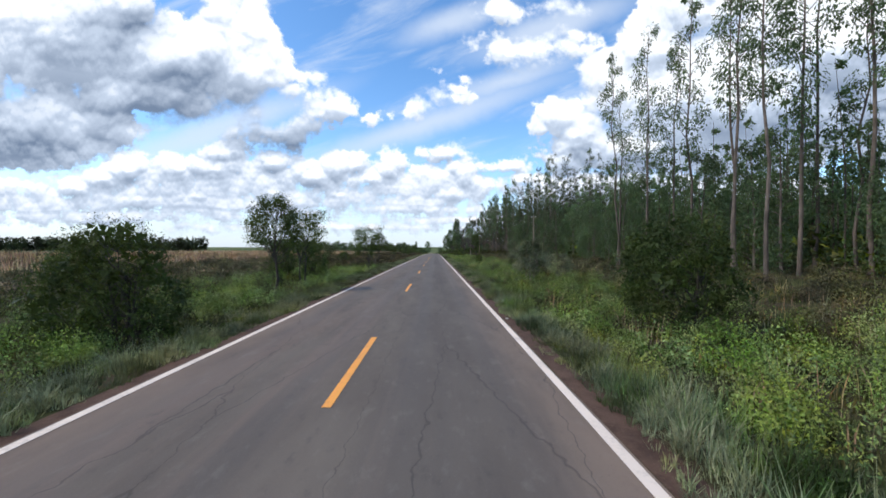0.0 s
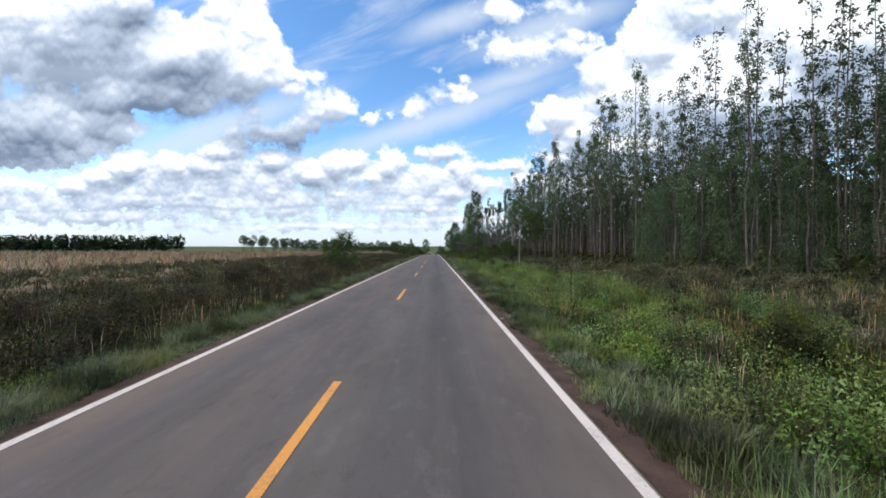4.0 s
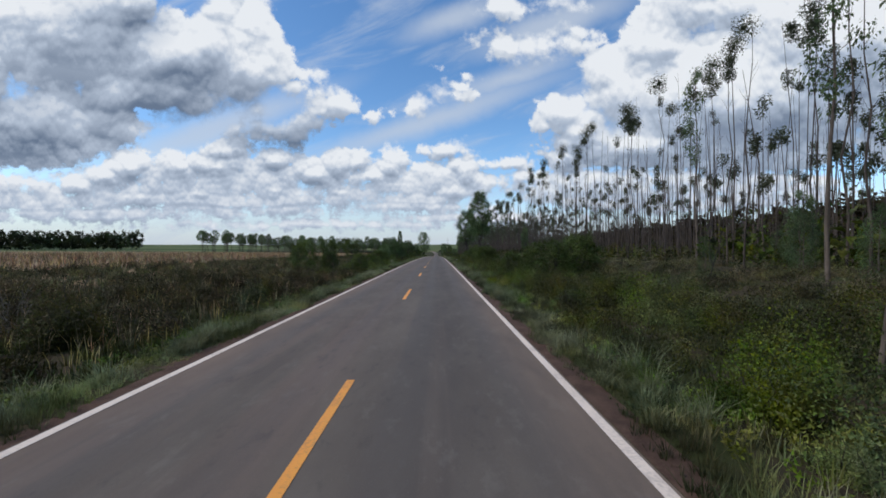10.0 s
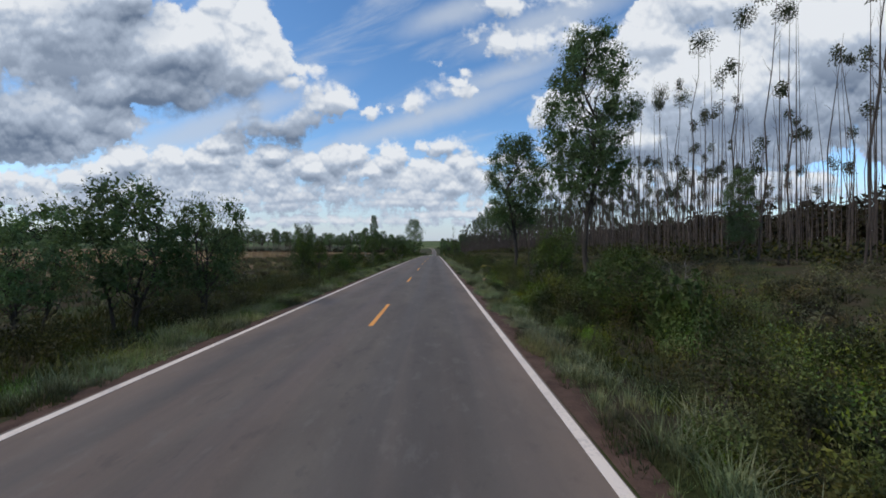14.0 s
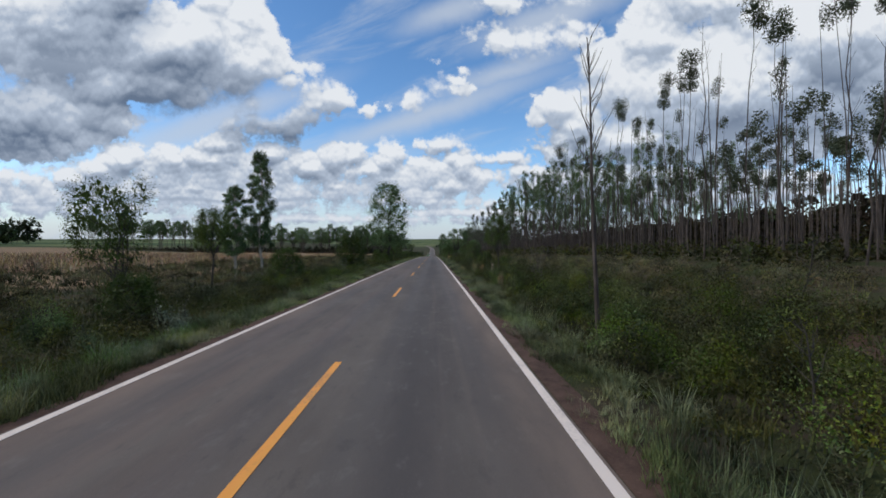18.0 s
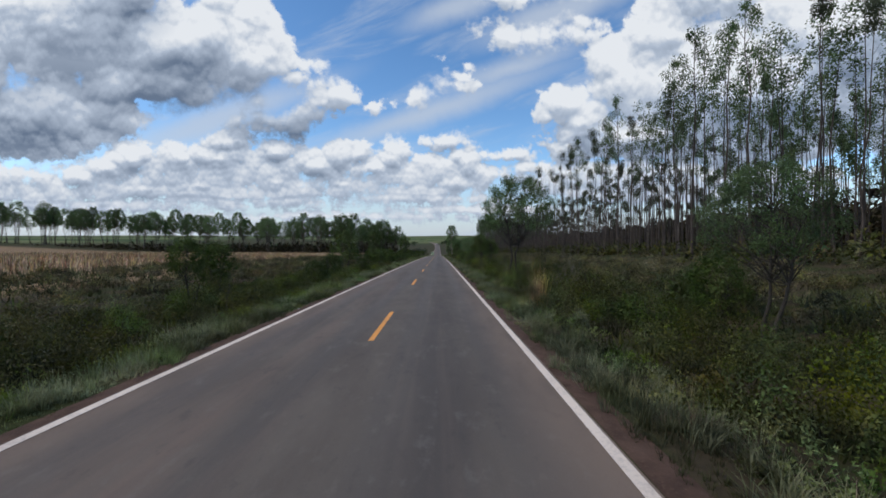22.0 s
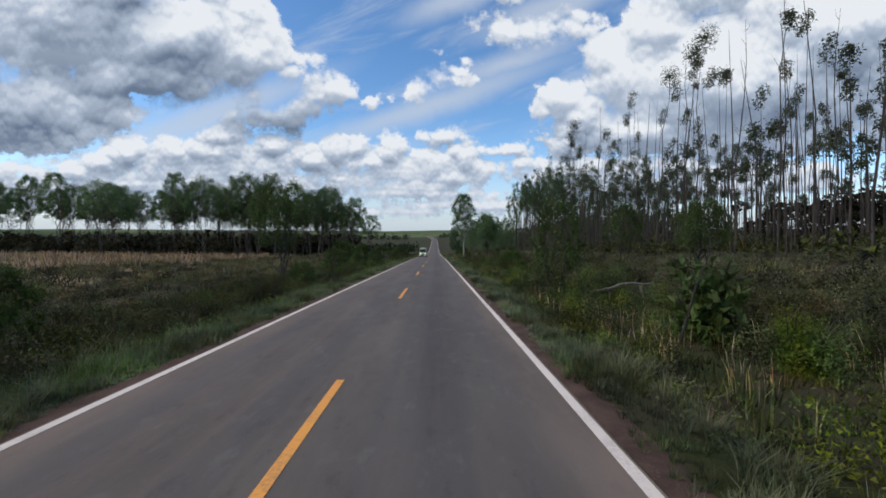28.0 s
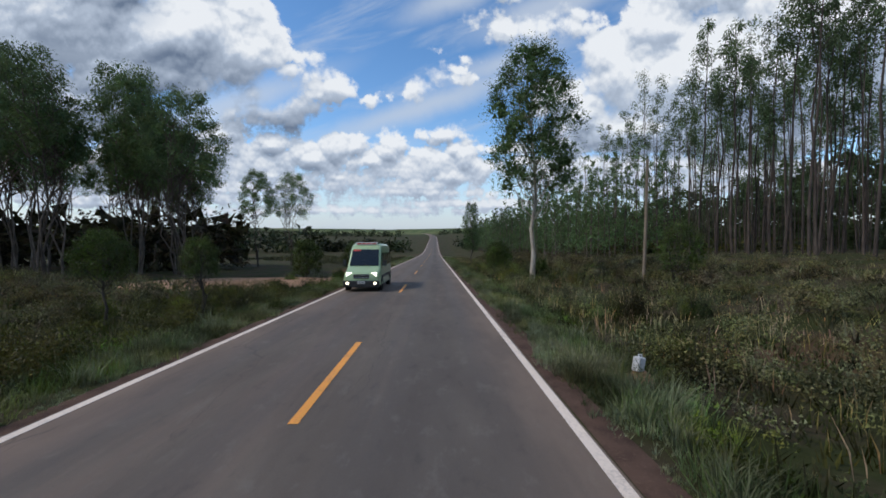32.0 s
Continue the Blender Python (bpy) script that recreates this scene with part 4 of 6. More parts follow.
SCRUB_BF = [scrub(s + 44, 13, 30, 80, 80, 190, .8, .095, .22, 320).mesh("withered_scrub", M_brownf) for s in range(2)]
SCRUB_FAR = [scrub(s + 12, 13, 28, 80, 120, 200, 1.15, .10, .3, 200).mesh("scrub", M_far) for s in range(2)]
PALE = [ground_cover(s + 5, 3000, 21, 36).mesh("pale_grass", M_pale) for s in range(2)]
LOW = [ground_cover(s + 9, 3400, 5.3, 14.5, .16, .5, .024).mesh("ground_plants", M_low) for s in range(2)]
COVER = [ground_cover(s).mesh("rough_grass", M_rough) for s in range(2)]
DRYST = [stalks(s, 6.5, 20).mesh("dry_grass", M_dry) for s in range(2)]
BANK = [bank_grass(s).mesh("bank_grass", M_fresh) for s in range(2)]
CROP = [stalks(s + 3, 28, 95, 3000, .7, 1.5, .035, 3).mesh("dry_crop", M_crop) for s in range(2)]


def stretch(name, me, side, y, label, lift=0.0):
    """One stretch of roadside growth, tilted with the road; side -1 mirrors it."""
    sl = (road_z(y + MOD / 2) - road_z(y - MOD / 2)) / MOD
    ob = new(name, me)
    ob.matrix_basis = Matrix.Translation((0, y, (road_z(y + MOD / 2) + road_z(y - MOD / 2)) / 2 + lift)) @ Matrix.Rotation(math.atan(sl), 4, "X") @ Matrix.Diagonal((side, 1, 1, 1))
    return tagged(ob, label, "undergrowth" if "grass" not in name else "grass", kind="stuff")


for i in range(21):
    y = -10 + MOD * i
    for side in (-1, 1):
        k = i + (side > 0)
        stretch("verge_grass", VERGE[k % 3], side, y, "short green grass along the dirt shoulder")
        dull = side > 0 and 230 < y < 460
        stretch("weeds", WEEDS_D[k % 2] if dull else WEEDS[k % 3], side, y, "low leafy weeds on the road bank")
        if not (side > 0 and 165 < y < 230):
            stretch("tall_grass", TALL[k % 3], side, y, "clumps of long pale grass beside the shoulder")
        if side < 0 and 740 < y < 760:      # open earth below the windbreak
            continue
        stretch("ground_plants", LOW[k % 2], side, y, "low green plants between the bushes")
        stretch("rough_grass", COVER[k % 2], side, y, "rough dull grass between the bushes", lift_at(y) * .5 if side > 0 else 0)
        if side < 0 and 40 < y < 250:
            stretch("withered_scrub", SCRUB_B[k % 2], side, y, "withered brown scrub beside the field")
            stretch("dry_grass", DRYST[k % 2], side, y, "dry straw-coloured grass stalks")
        elif side > 0 and y > 680:
            stretch("scrub", SCRUB_O[k % 2], side, y, "low olive and brownish scrub on the bank")
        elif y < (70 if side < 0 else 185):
            stretch("scrub", SCRUB_L[k % 2], side, y, "low yellow-green leafy scrub on the bank, coloured as sunlit")
        elif side < 0 and y > 250:
            stretch("scrub", SCRUB_LOW[k % 2], side, y, "low dull green scrub before the field")
        else:
            stretch("scrub", SCRUB[k % 3], side, y, "waist-high green scrub behind the bank")
            stretch("scrub", SCRUB_D[k % 2], side, y, "dark dull scrub behind the bank")
            stretch("scrub", SCRUB_Y[(k + 1) % 3], side, y, "single yellow-green bushes among the scrub")
        if side > 0 and (y > 560 or 230 < y < 300 or 80 < y < 175):
            stretch("pale_grass", PALE[k % 2], side, y, "pale dry-green grass before the plantation", lift_at(y) * .7)
        if (side > 0 and not 110 < y < 190) or (side < 0 and y < 40):
            stretch("scrub", SCRUB_FAR[k % 2], side, y, "scrub on open ground behind the bank", lift_at(y) * .6 if side > 0 else 0)
        if side > 0 and (y < 120 or y > 600):
            stretch("dry_grass", DRYST[(k + 1) % 2], side, y, "dry grass stalks among green scrub")
        if side < 0 and 40 < y < 720:
            stretch("withered_scrub", SCRUB_BF[i % 2], side, y, "brown and olive scrub between road bank and field")
        if side < 0 and y > 230 or side > 0 and (y > 640 or y < 190):
            stretch("bank_grass", BANK[k % 2], side, y, "fresh green grass on the low road bank")
    if 20 < y < 700:
        stretch("dry_crop", CROP[i % 2], -1, y, "tan dry crop stalks in an open field")

# ---------------------------------------------------------------- eucalyptus plantation on the right
def stand(seed, kind, x1=64.0):
    """A stretch of plantation rows in two meshes: trunks and leaves."""
    R = np.random.RandomState(seed + 300)
    T, C = Geo(), Geo(True)
    xs = np.arange(20.0, 33.0, 2.6) if kind == "young" else np.arange(30.0, x1, 2.8)
    for xi, x in enumerate(xs):
        deep = xi / len(xs)
        for y in np.arange(-MOD / 2, MOD / 2, 2.5):
            px, py = x + R.normal(0, .25), y + R.normal(0, .3)
            z0 = float(np.interp(px, [20, 30, 60, 200], [-.05, .5, .8, 1.2]))
            h = R.normal({"leafy": 22.0, "low": 12.0}.get(kind, 19.5), 2.4) * (1 - .12 * deep)
            if kind == "young":
                h = R.normal(11.5, 1.2)
            if kind == "leafy" and R.uniform() < .3:
                h *= R.uniform(.55, .8)
            low = R.uniform() < {"bare": .58, "mixed": .62, "tuft": .25}.get(kind, 0)
            if low:
                h *= R.uniform(.50, .72)
            tip = np.array([px + R.normal(0, .45), py + R.normal(0, .45), z0 + h])
            mid = np.array([px + R.normal(0, .12), py + R.normal(0, .12), z0 + h * .5])
            r = R.uniform(.05, .09) * (.8 if kind == 'bare' else 1)
            T.tube([(px, py, z0 - .4), mid, tip], [r, r * .7, r * .18], 4)
            if kind == "bare":
                for j in range(4):
                    k = R.uniform(.5, .95)
                    b_ = mid + (tip - mid) * (k * 2 - 1 if k > .5 else 0)
                    T.tube([b_, b_ + (R.normal(0, .35), R.normal(0, .35), R.uniform(.5, 1.3))], [.016, .004], 3)
            n_p, per, rad = {"leafy": (12, 30, .95), "low": (10, 50, 1.2), "bare": (0, 0, 0), "mixed": (2, 150, 1.12), "tuft": (5, 90, 1.2), "young": (11, 34, 1.25)}[kind]
            if kind == "bare":
                if R.uniform() < (.42 if low else .26):
                    n_p, per, rad = (2, 120, 1.0)
            elif kind == "mixed" and not low and R.uniform() < .35:
                n_p = 0
            bare = {"leafy": .30, "low": .06, "bare": .93, "mixed": .91, "tuft": .74, "young": .08}[kind]
            for j in range(n_p):
                k = bare + (1 - bare) * (j + R.uniform(.2, 1)) / n_p
                sw = .16 if kind in ("bare", "mixed") else .34
                c = np.array([px, py, z0 + h * k]) + (R.normal(0, sw), R.normal(0, sw), 0)
                rr = rad * R.uniform(.5, .95) * (1.2 - .75 * (k - bare) / (1 - bare) if kind in ("young", "low") else 1)
                p, d = puff_points(R, c, (rr * .75, rr * .75, rr * .9), per, .2)
                thin = kind in ("tuft", "bare", "mixed")
                C.leaves(p, (0, 0, -.6) + R.normal(0, .7, (per, 3)), .24 if thin else .34, .125 if thin else .17, R, face=d)
    return T, C


def rear_growth(seed, h0, h1, x0=60.0, x1=110.0, n=260, per=60):
    """Lower canopy of the rows that stand deeper in the plantation."""
    R = np.random.RandomState(seed + 500)
    G = Geo(True)
    for i in range(n):
        x, y = R.uniform(x0, x1), R.uniform(-MOD / 2, MOD / 2)
        c = (x, y, R.uniform(h0, h1))
        r = R.uniform(.9, 2.0)
        p, d = puff_points(R, c, (r, r, r * .9), per, .3)
        fill(G, R, c, (r, r, r * .9), 3, 1.0)
        G.leaves(p, R.normal(0, 1, (per, 3)), .8, .5, R, face=d)
    return G


def floor_growth(seed, x0=24.0, x1=50.0, n=200, per=30, hi=2.4):
    R = np.random.RandomState(seed + 600)
    G = Geo(True)
    for i in range(n):
        x, y = R.uniform(x0, x1), R.uniform(-MOD / 2, MOD / 2)
        h = R.uniform(.4, hi)
        z0 = float(np.interp(x, [20, 30, 60, 200], [-.05, .5, .8, 1.2]))
        r = R.uniform(.5, 1.3)
        p, d = puff_points(R, (x, y, z0 + h * .45), (r, r, h * .55), per, .3)
        fill(G, R, (x, y, z0 + h * .4), (r, r, h * .45), 3, .9)
        G.leaves(p, d * .7 + (0, 0, .3) + R.normal(0, .4, (per, 3)), .34, .18, R)
    return G


STANDS = {}
for kind, count, leaf, bark in (("leafy", 2, M_euc_far, M_bark_euc), ("low", 2, M_gum, M_bark_euc), ("bare", 2, M_tuft, M_bark_dead), ("mixed", 2, M_tuft, M_bark_dead), ("tuft", 2, M_euc, M_bark_dead), ("young", 1, M_gum, M_bark_euc)):
    STANDS[kind] = []
    for s in range(count):
        T, C = stand(s + 20 * len(STANDS), kind)
        STANDS[kind].append((T.mesh("plantation_trunks", bark), C.mesh("plantation_crowns", leaf)))
REAR_HI = rear_growth(1, .5, 15, n=520, per=34).mesh("plantation_depth", M_euc_far)
# REAR_LO and REAR_MID carry the forest's inner shade in their leaf colour
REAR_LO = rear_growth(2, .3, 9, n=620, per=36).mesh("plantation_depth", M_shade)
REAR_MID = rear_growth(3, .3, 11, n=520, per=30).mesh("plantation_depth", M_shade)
FLOOR = floor_growth(1).mesh("forest_floor_growth", M_bushd)
FLOOR_HI = floor_growth(2, 27, 50, 220, 40, 6.0).mesh("forest_floor_growth", M_bush)


PLAN = [(-10, "low", 0), (30, "low", 1), (70, "low", 0), (110, "leafy", 1), (150, "leafy", 0), (190, "leafy", 1), (230, "mixed", 0),
        (270, "bare", 1), (310, "bare", 0), (350, "bare", 1), (390, "mixed", 0), (430, "mixed", 1), (470, "tuft", 0), (510, "tuft", 1),
        (550, "mixed", 0), (590, "bare", 1), (630, "mixed", 0), (670, "mixed", 1), (710, "tuft", 0), (750, "tuft", 1), (766, "young", 0), (806, "young", 0), (846, "young", 0), (886, "young", 0)]
for y, kind, v in PLAN:
    tr, cr = STANDS[kind][v]
    w = stretch("plantation_trunks", tr, 1, y, "close rows of thin eucalyptus trunks", lift_at(y))
    w["category"] = "plantation"
    w = stretch("plantation_crowns", cr, 1, y, "small leafy crowns of plantation eucalyptus" if kind != "young" else "dense dark crowns of young eucalyptus", lift_at(y))
    w["category"] = "plantation"
    if y > 700 and kind == "tuft":
        continue
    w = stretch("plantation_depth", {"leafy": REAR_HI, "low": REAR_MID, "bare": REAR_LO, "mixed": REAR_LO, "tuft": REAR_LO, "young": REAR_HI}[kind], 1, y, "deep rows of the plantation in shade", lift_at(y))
    w["category"] = "plantation"
    w = stretch("forest_floor_growth", FLOOR_HI if y < 110 or 200 < y < 240 else FLOOR, 1, y, "low growth under the plantation trees", lift_at(y))

# front row: single trees
RR = random.Random(11)
YOUNG = [plant("eucalyptus_tree", "young dark eucalyptus leafy down to the ground", "tree", *eucalyptus(s, 10.5, .06, sp, 32, 150, L=.20), M_bark_euc, M_euc, "front row of the plantation")
         for s, sp in ((6, 1.5), (7, 1.75), (8, 1.3))]
EUC = [plant("eucalyptus_tree", "slim leafy plantation eucalyptus with grey-brown trunk", "tree", *eucalyptus(s, 21, b, sp, 20, 84, L=.23), M_bark_euc, M_euc, "front row of the plantation")
       for s, b, sp in ((1, .34, .9), (2, .45, .85), (3, .30, 1.1), (4, .52, .85), (5, .38, 1.0))]
HIGH = [plant("eucalyptus_tree", "tall eucalyptus with long bare trunk and leafy upper crown", "tree", *eucalyptus(s, 21, b, sp, 13, 110, L=.22), M_bark_dead, M_euc, "front row of the plantation")
        for s, b, sp in ((15, .62, 1.0), (16, .68, .9), (17, .58, 1.1))]
TUFT = [plant("eucalyptus_tree", "tall bare eucalyptus with a small tuft of leaves on top", "tree", *pole_tree(s, 21, t, 7), M_bark_dead, M_tuft, "front row of the plantation")
        for s, t in ((11, 1), (12, 2), (13, 3), (14, 1))]
BARE = [plant("dead_eucalyptus", "leafless grey eucalyptus pole with thin dead twigs", "tree", *pole_tree(s, 20, 0, 12), M_bark_dead, M_tuft, "front row of the plantation")
        for s in (21, 22, 23)]
y = 2.0
while y < 738:
    x = RR.uniform(26.0, 29.5) + (1.5 if y > 690 else 0)
    if y < 128:
        pr, s = (RR.choice(YOUNG), RR.uniform(.7, 1.15)) if RR.random() < .64 else (RR.choice(EUC + TUFT[:1] + BARE), RR.uniform(.9, 1.12))
    elif y < 222:
        pr, s = RR.choice(EUC), RR.uniform(.95, 1.18)
    elif y < 262:
        pr, s = RR.choice(TUFT + EUC[3:4]), RR.uniform(.85, 1.1)
    elif y < 425:
        pr, s = RR.choice(TUFT + TUFT + BARE), RR.uniform(.85, 1.1)
    elif 468 < y < 545:
        pr, s = RR.choice(HIGH + HIGH + TUFT[2:3]), RR.uniform(.8, 1.05)
    elif y < 560:
        pr, s = RR.choice(TUFT + TUFT + BARE), RR.uniform(.75, 1.05)
    elif y < 702:
        pr, s = RR.choice(TUFT[:2] + BARE + BARE), RR.uniform(.8, 1.08)
    else:
        pr, s = RR.choice(HIGH), RR.uniform(.85, 1.05)
    put(pr, x, y, s, RR.uniform(0, 360), s * RR.uniform(.95, 1.08), lean=RR.uniform(-1.5, 1.5))
    if 196 < y < 243:
        put(RR.choice(YOUNG), x + RR.uniform(-4, 5), y + RR.uniform(-1.5, 1.5), RR.uniform(.25, .55), RR.uniform(0, 360))
    y += RR.uniform(2.2, 4.2)

# ---------------------------------------------------------------- single trees near the road
RT = random.Random(23)
GUM = [plant("gum_tree", "tall roadside gum tree with a full crown of grey-green leaves", "tree", *broad_tree(s, 16, w, b, 27000, st, .14, .135, 70, gap=.25, ratio=.45, droop=.6, dense=.5), bk, M_gum)
       for s, w, b, st, bk in ((31, 7.5, .13, 1, M_bark_dark), (32, 5.6, .12, 1, M_bark_euc))]
GROVE = [plant("grove_tree", "tall eucalyptus of a windbreak with rounded crown and bare trunks below", "tree", *broad_tree(s, 22, w, .48, 10500, st, .2, .28, 44, gap=.35, ratio=.42, droop=.7, dense=.10, hollow=True, tight=.85), M_bark_euc, M_gum, "windbreak across the field")
         for s, w, st in ((41, 9.5, 4), (42, 11.5, 5), (43, 7.5, 3))]
CERR = [plant("savanna_tree", "small crooked savanna tree with an airy spreading crown", "tree", *broad_tree(s, 5, w, b, 9000, st, .085, .085, 40, flat_top=f, gap=.25, ratio=.5, droop=.1, dense=.3), M_bark_dark, M_cerr)
        for s, w, b, st, f in ((51, 4.2, .38, 2, True), (52, 3.2, .48, 1, False), (53, 4.8, .30, 3, True), (54, 4.6, .22, 2, False))]
LEAFY = [plant("bushy_tree", "dense dark green bushy tree leafy nearly to the ground", "tree", *broad_tree(s, 5, 5.6, .06, 16000, 3, .11, .088, 56, gap=.35, ratio=.5, droop=.2, dense=.6), M_bark_dark, M_cerr)
         for s in (61, 62)]
DARKT = plant("broad_tree", "large dark tree with drooping feathery foliage and dark limbs", "tree", *broad_tree(66, 6.8, 5.6, .46, 12000, 2, .12, .17, 44, gap=.3, ratio=.36, droop=.5, dense=.5), M_bark_dark, M_gum)
COLUMN = plant("columnar_tree", "tall narrow columnar eucalyptus with pale trunk", "tree", *broad_tree(67, 13, 3.1, .14, 11000, 1, .13, .20, 52, gap=.3, ratio=.46, droop=.6, dense=.8), M_bark_pale, M_gum)
DEADT = plant("dead_tree", "tall leafless grey tree with upright thin branches", "tree", *pole_tree(68, 9, 0, 26), M_bark_dead, M_tuft)

TALLG = plant("gum_tree", "tall roadside eucalyptus with a long dense crown", "tree", *broad_tree(35, 20, 6.6, .16, 24000, 1, .20, .18, 86, gap=.25, ratio=.42, droop=.7, dense=.3, tight=.85), M_bark_euc, M_gum)
FEATHER = [plant("savanna_tree", "dark feathery savanna tree with several stems", "tree", *broad_tree(s, 5, w, .2, 5600, 3, .11, .15, 40, flat_top=f, gap=.2, ratio=.4, droop=.35, dense=.5), M_bark_dark, M_gum)
           for s, w, f in ((56, 4.4, False), (58, 4.8, True))]
OPENT = plant("savanna_tree", "round-crowned airy savanna tree with dark forked limbs", "tree", *broad_tree(57, 10, 7.4, .44, 17000, 2, .17, .125, 64, gap=.3, ratio=.5, droop=.1, tight=.78, dense=.2, hollow=True), M_bark_dark, M_gum)

# left side: kind, across, along, height over the ground
put(LEAFY[0], -7.6, 5.5, .72, 20, .74)
put(LEAFY[1], -11.0, 8.5, .66, 80, .62)
put(CERR[1], -7.5, 16.7, 1.05, 40, 1.18)
put(CERR[0], -8.8, 25.7, .95, 10, 1.22)
put(LEAFY[0], -10.6, 34, .6, 140, .8)
put(LEAFY[1], -14.0, 35, .62, 200, .82)
put(CERR[2], -7.6, 46.6, 1.02, 70, 1.18)
put(CERR[1], -7.6, 59.2, .9, 160, 1.08)
put(LEAFY[0], -17, 76, .5, 30, .55)
put(CERR[0], -24, 93, .8, 220, .9)
put(CERR[3], -8.2, 121, .8, 15, 1.0)
put(CERR[2], -12.9, 134, .75, 115, .9)
put(CERR[0], -18.9, 167, 1.05, 300, 1.2)
put(CERR[3], -12.3, 247, .8, 60, .85)
put(CERR[1], -14.5, 252, .8, 120, .8)
put(LEAFY[1], -12.5, 258, .55, 180, .6)
put(CERR[0], -15.0, 267.7, 1.0, 210, 1.0)
put(CERR[2], -14.9, 282.3, .95, 340, 1.12)
put(LEAFY[0], -10.5, 277, .5, 70, .5)
put(LEAFY[1], -10.0, 283, .66, 170, .62)
put(FEATHER[0], -9.6, 307, 1.0, 25, 1.12)
put(FEATHER[1], -7.6, 308.6, .72, 150, 1.0)
put(FEATHER[1], -11.6, 305.5, .8, 80, .95)
put(CERR[1], -15, 324.7, .9, 10, .95)
put(CERR[0], -9.2, 326, .40, 240, 1.04)
put(CERR[1], -8.4, 327.5, .5, 330, .74)
put(LEAFY[1], -15, 344, .8, 40, .85)
put(LEAFY[0], -11, 354, .7, 260, .75)
put(CERR[2], -15.9, 402.8, .95, 45, 1.42, label="thin airy savanna tree with a leaning trunk")
put(CERR[1], -15.9, 413, 1.0, 135, 1.3)
put(COLUMN, -19.0, 429.8, 1.05, 0, 1.2)
put(COLUMN, -21.8, 429.0, 1.15, 130, .86)
put(LEAFY[0], -13, 421, .7, 30, .7)
put(LEAFY[1], -10.3, 440.4, 1.0, 75, 1.06)
put(GUM[0], -6.8, 459.2, 1.25, 30, 1.02)
put(LEAFY[0], -7.4, 456.5, .5, 200, .45)
put(LEAFY[1], -8.6, 460.5, .55, 20, .5)
put(LEAFY[0], -9, 478, .5, 10, .55)
put(CERR[1], -11, 490, .6, 50, .75)
put(LEAFY[1], -15, 500, .6, 250, .75)
put(CERR[3], -11.7, 527, .95, 95, 1.18)
put(LEAFY[0], -13, 556, .7, 20, .7)
put(LEAFY[1], -18, 562, .85, 160, .85)
put(LEAFY[0], -11, 570, .75, 100, .72)
for x, y, s in ((-8.5, 552, .5), (-9.6, 548, .58), (-12, 555, .7), (-10.5, 562, .6), (-8.0, 566, .42), (-7.4, 545, .36), (-12.5, 574, .6), (-7.8, 578, .4),
                (-8.3, 270, .4), (-9.5, 262, .5), (-8.6, 297, .42), (-11, 301, .5), (-8.2, 335, .4), (-9.4, 339, .5), (-7.8, 362, .4), (-10, 372, .5), (-8.4, 383, .45), (-9, 395, .42),
                (-8.8, 504, .42), (-9.6, 512, .5), (-8, 520, .38), (-8.6, 600, .42), (-9.4, 610, .5), (-7.9, 634, .4), (-9.8, 664, .5), (-8.2, 671, .42), (-8.6, 700, .5), (-9.8, 706, .5)):
    put(LEAFY[int(y) % 2], x, y, s, y * 37 % 360, s * 1.05)
put(CERR[3], -16, 582, 1.2, 310, 1.7)
put(LEAFY[1], -9.6, 585, .6, 10, .6)
put(LEAFY[0], -16, 596, .8, 210, .8)
put(LEAFY[1], -12, 618, .5, 140, .55)
put(CERR[2], -13, 643, 1.2, 20, 1.85)
put(LEAFY[0], -10.8, 655, .6, 250, .65)
put(LEAFY[1], -15, 677, .85, 60, .95)
put(LEAFY[0], -10.4, 687, .75, 330, .72)
put(LEAFY[1], -14.0, 690, 1.0, 30, .85)
put(LEAFY[0], -18, 692, 1.1, 130, .95)
put(CERR[1], -11.5, 715, .7, 15, .8)
put(CERR[1], -9.4, 718, .6, 65, .75)
put(LEAFY[1], -12, 742, .7, 100, .85)
put(LEAFY[0], -10, 758, .7, 200, .85)

# windbreak of tall trees across the end of the field
for i in range(92):
    x = -27 - i * 3.3 + RT.uniform(-2, 2)
    yy = 748 + RT.uniform(-8, 30) + i * .2
    s = RT.uniform(1.0, 1.32) if i > 5 else .8
    put(RT.choice(GROVE), x, yy, s, RT.uniform(0, 360), s * RT.uniform(.95, 1.15))
put(GROVE[1], -36, 750, 1.0, 20, 1.18)
put(GROVE[0], -57, 752, 1.2, 200, 1.38)
put(GROVE[1], -47, 746, 1.0, 90, 1.2)
put(GROVE[0], -68, 748, 1.1, 50, 1.3)
put(GROVE[1], -80, 750, 1.1, 150, 1.3)
put(GROVE[2], -41, 760, 1.1, 10, 1.2)
put(GROVE[2], -30, 772, .85, 100, .8)
for i in range(12):
    put(GROVE[i % 3], -27 - 3.6 * i + RT.uniform(-1, 1), 743 + RT.uniform(-5, 8), RT.uniform(.8, 1.0), RT.uniform(0, 360), RT.uniform(.85, 1.1))

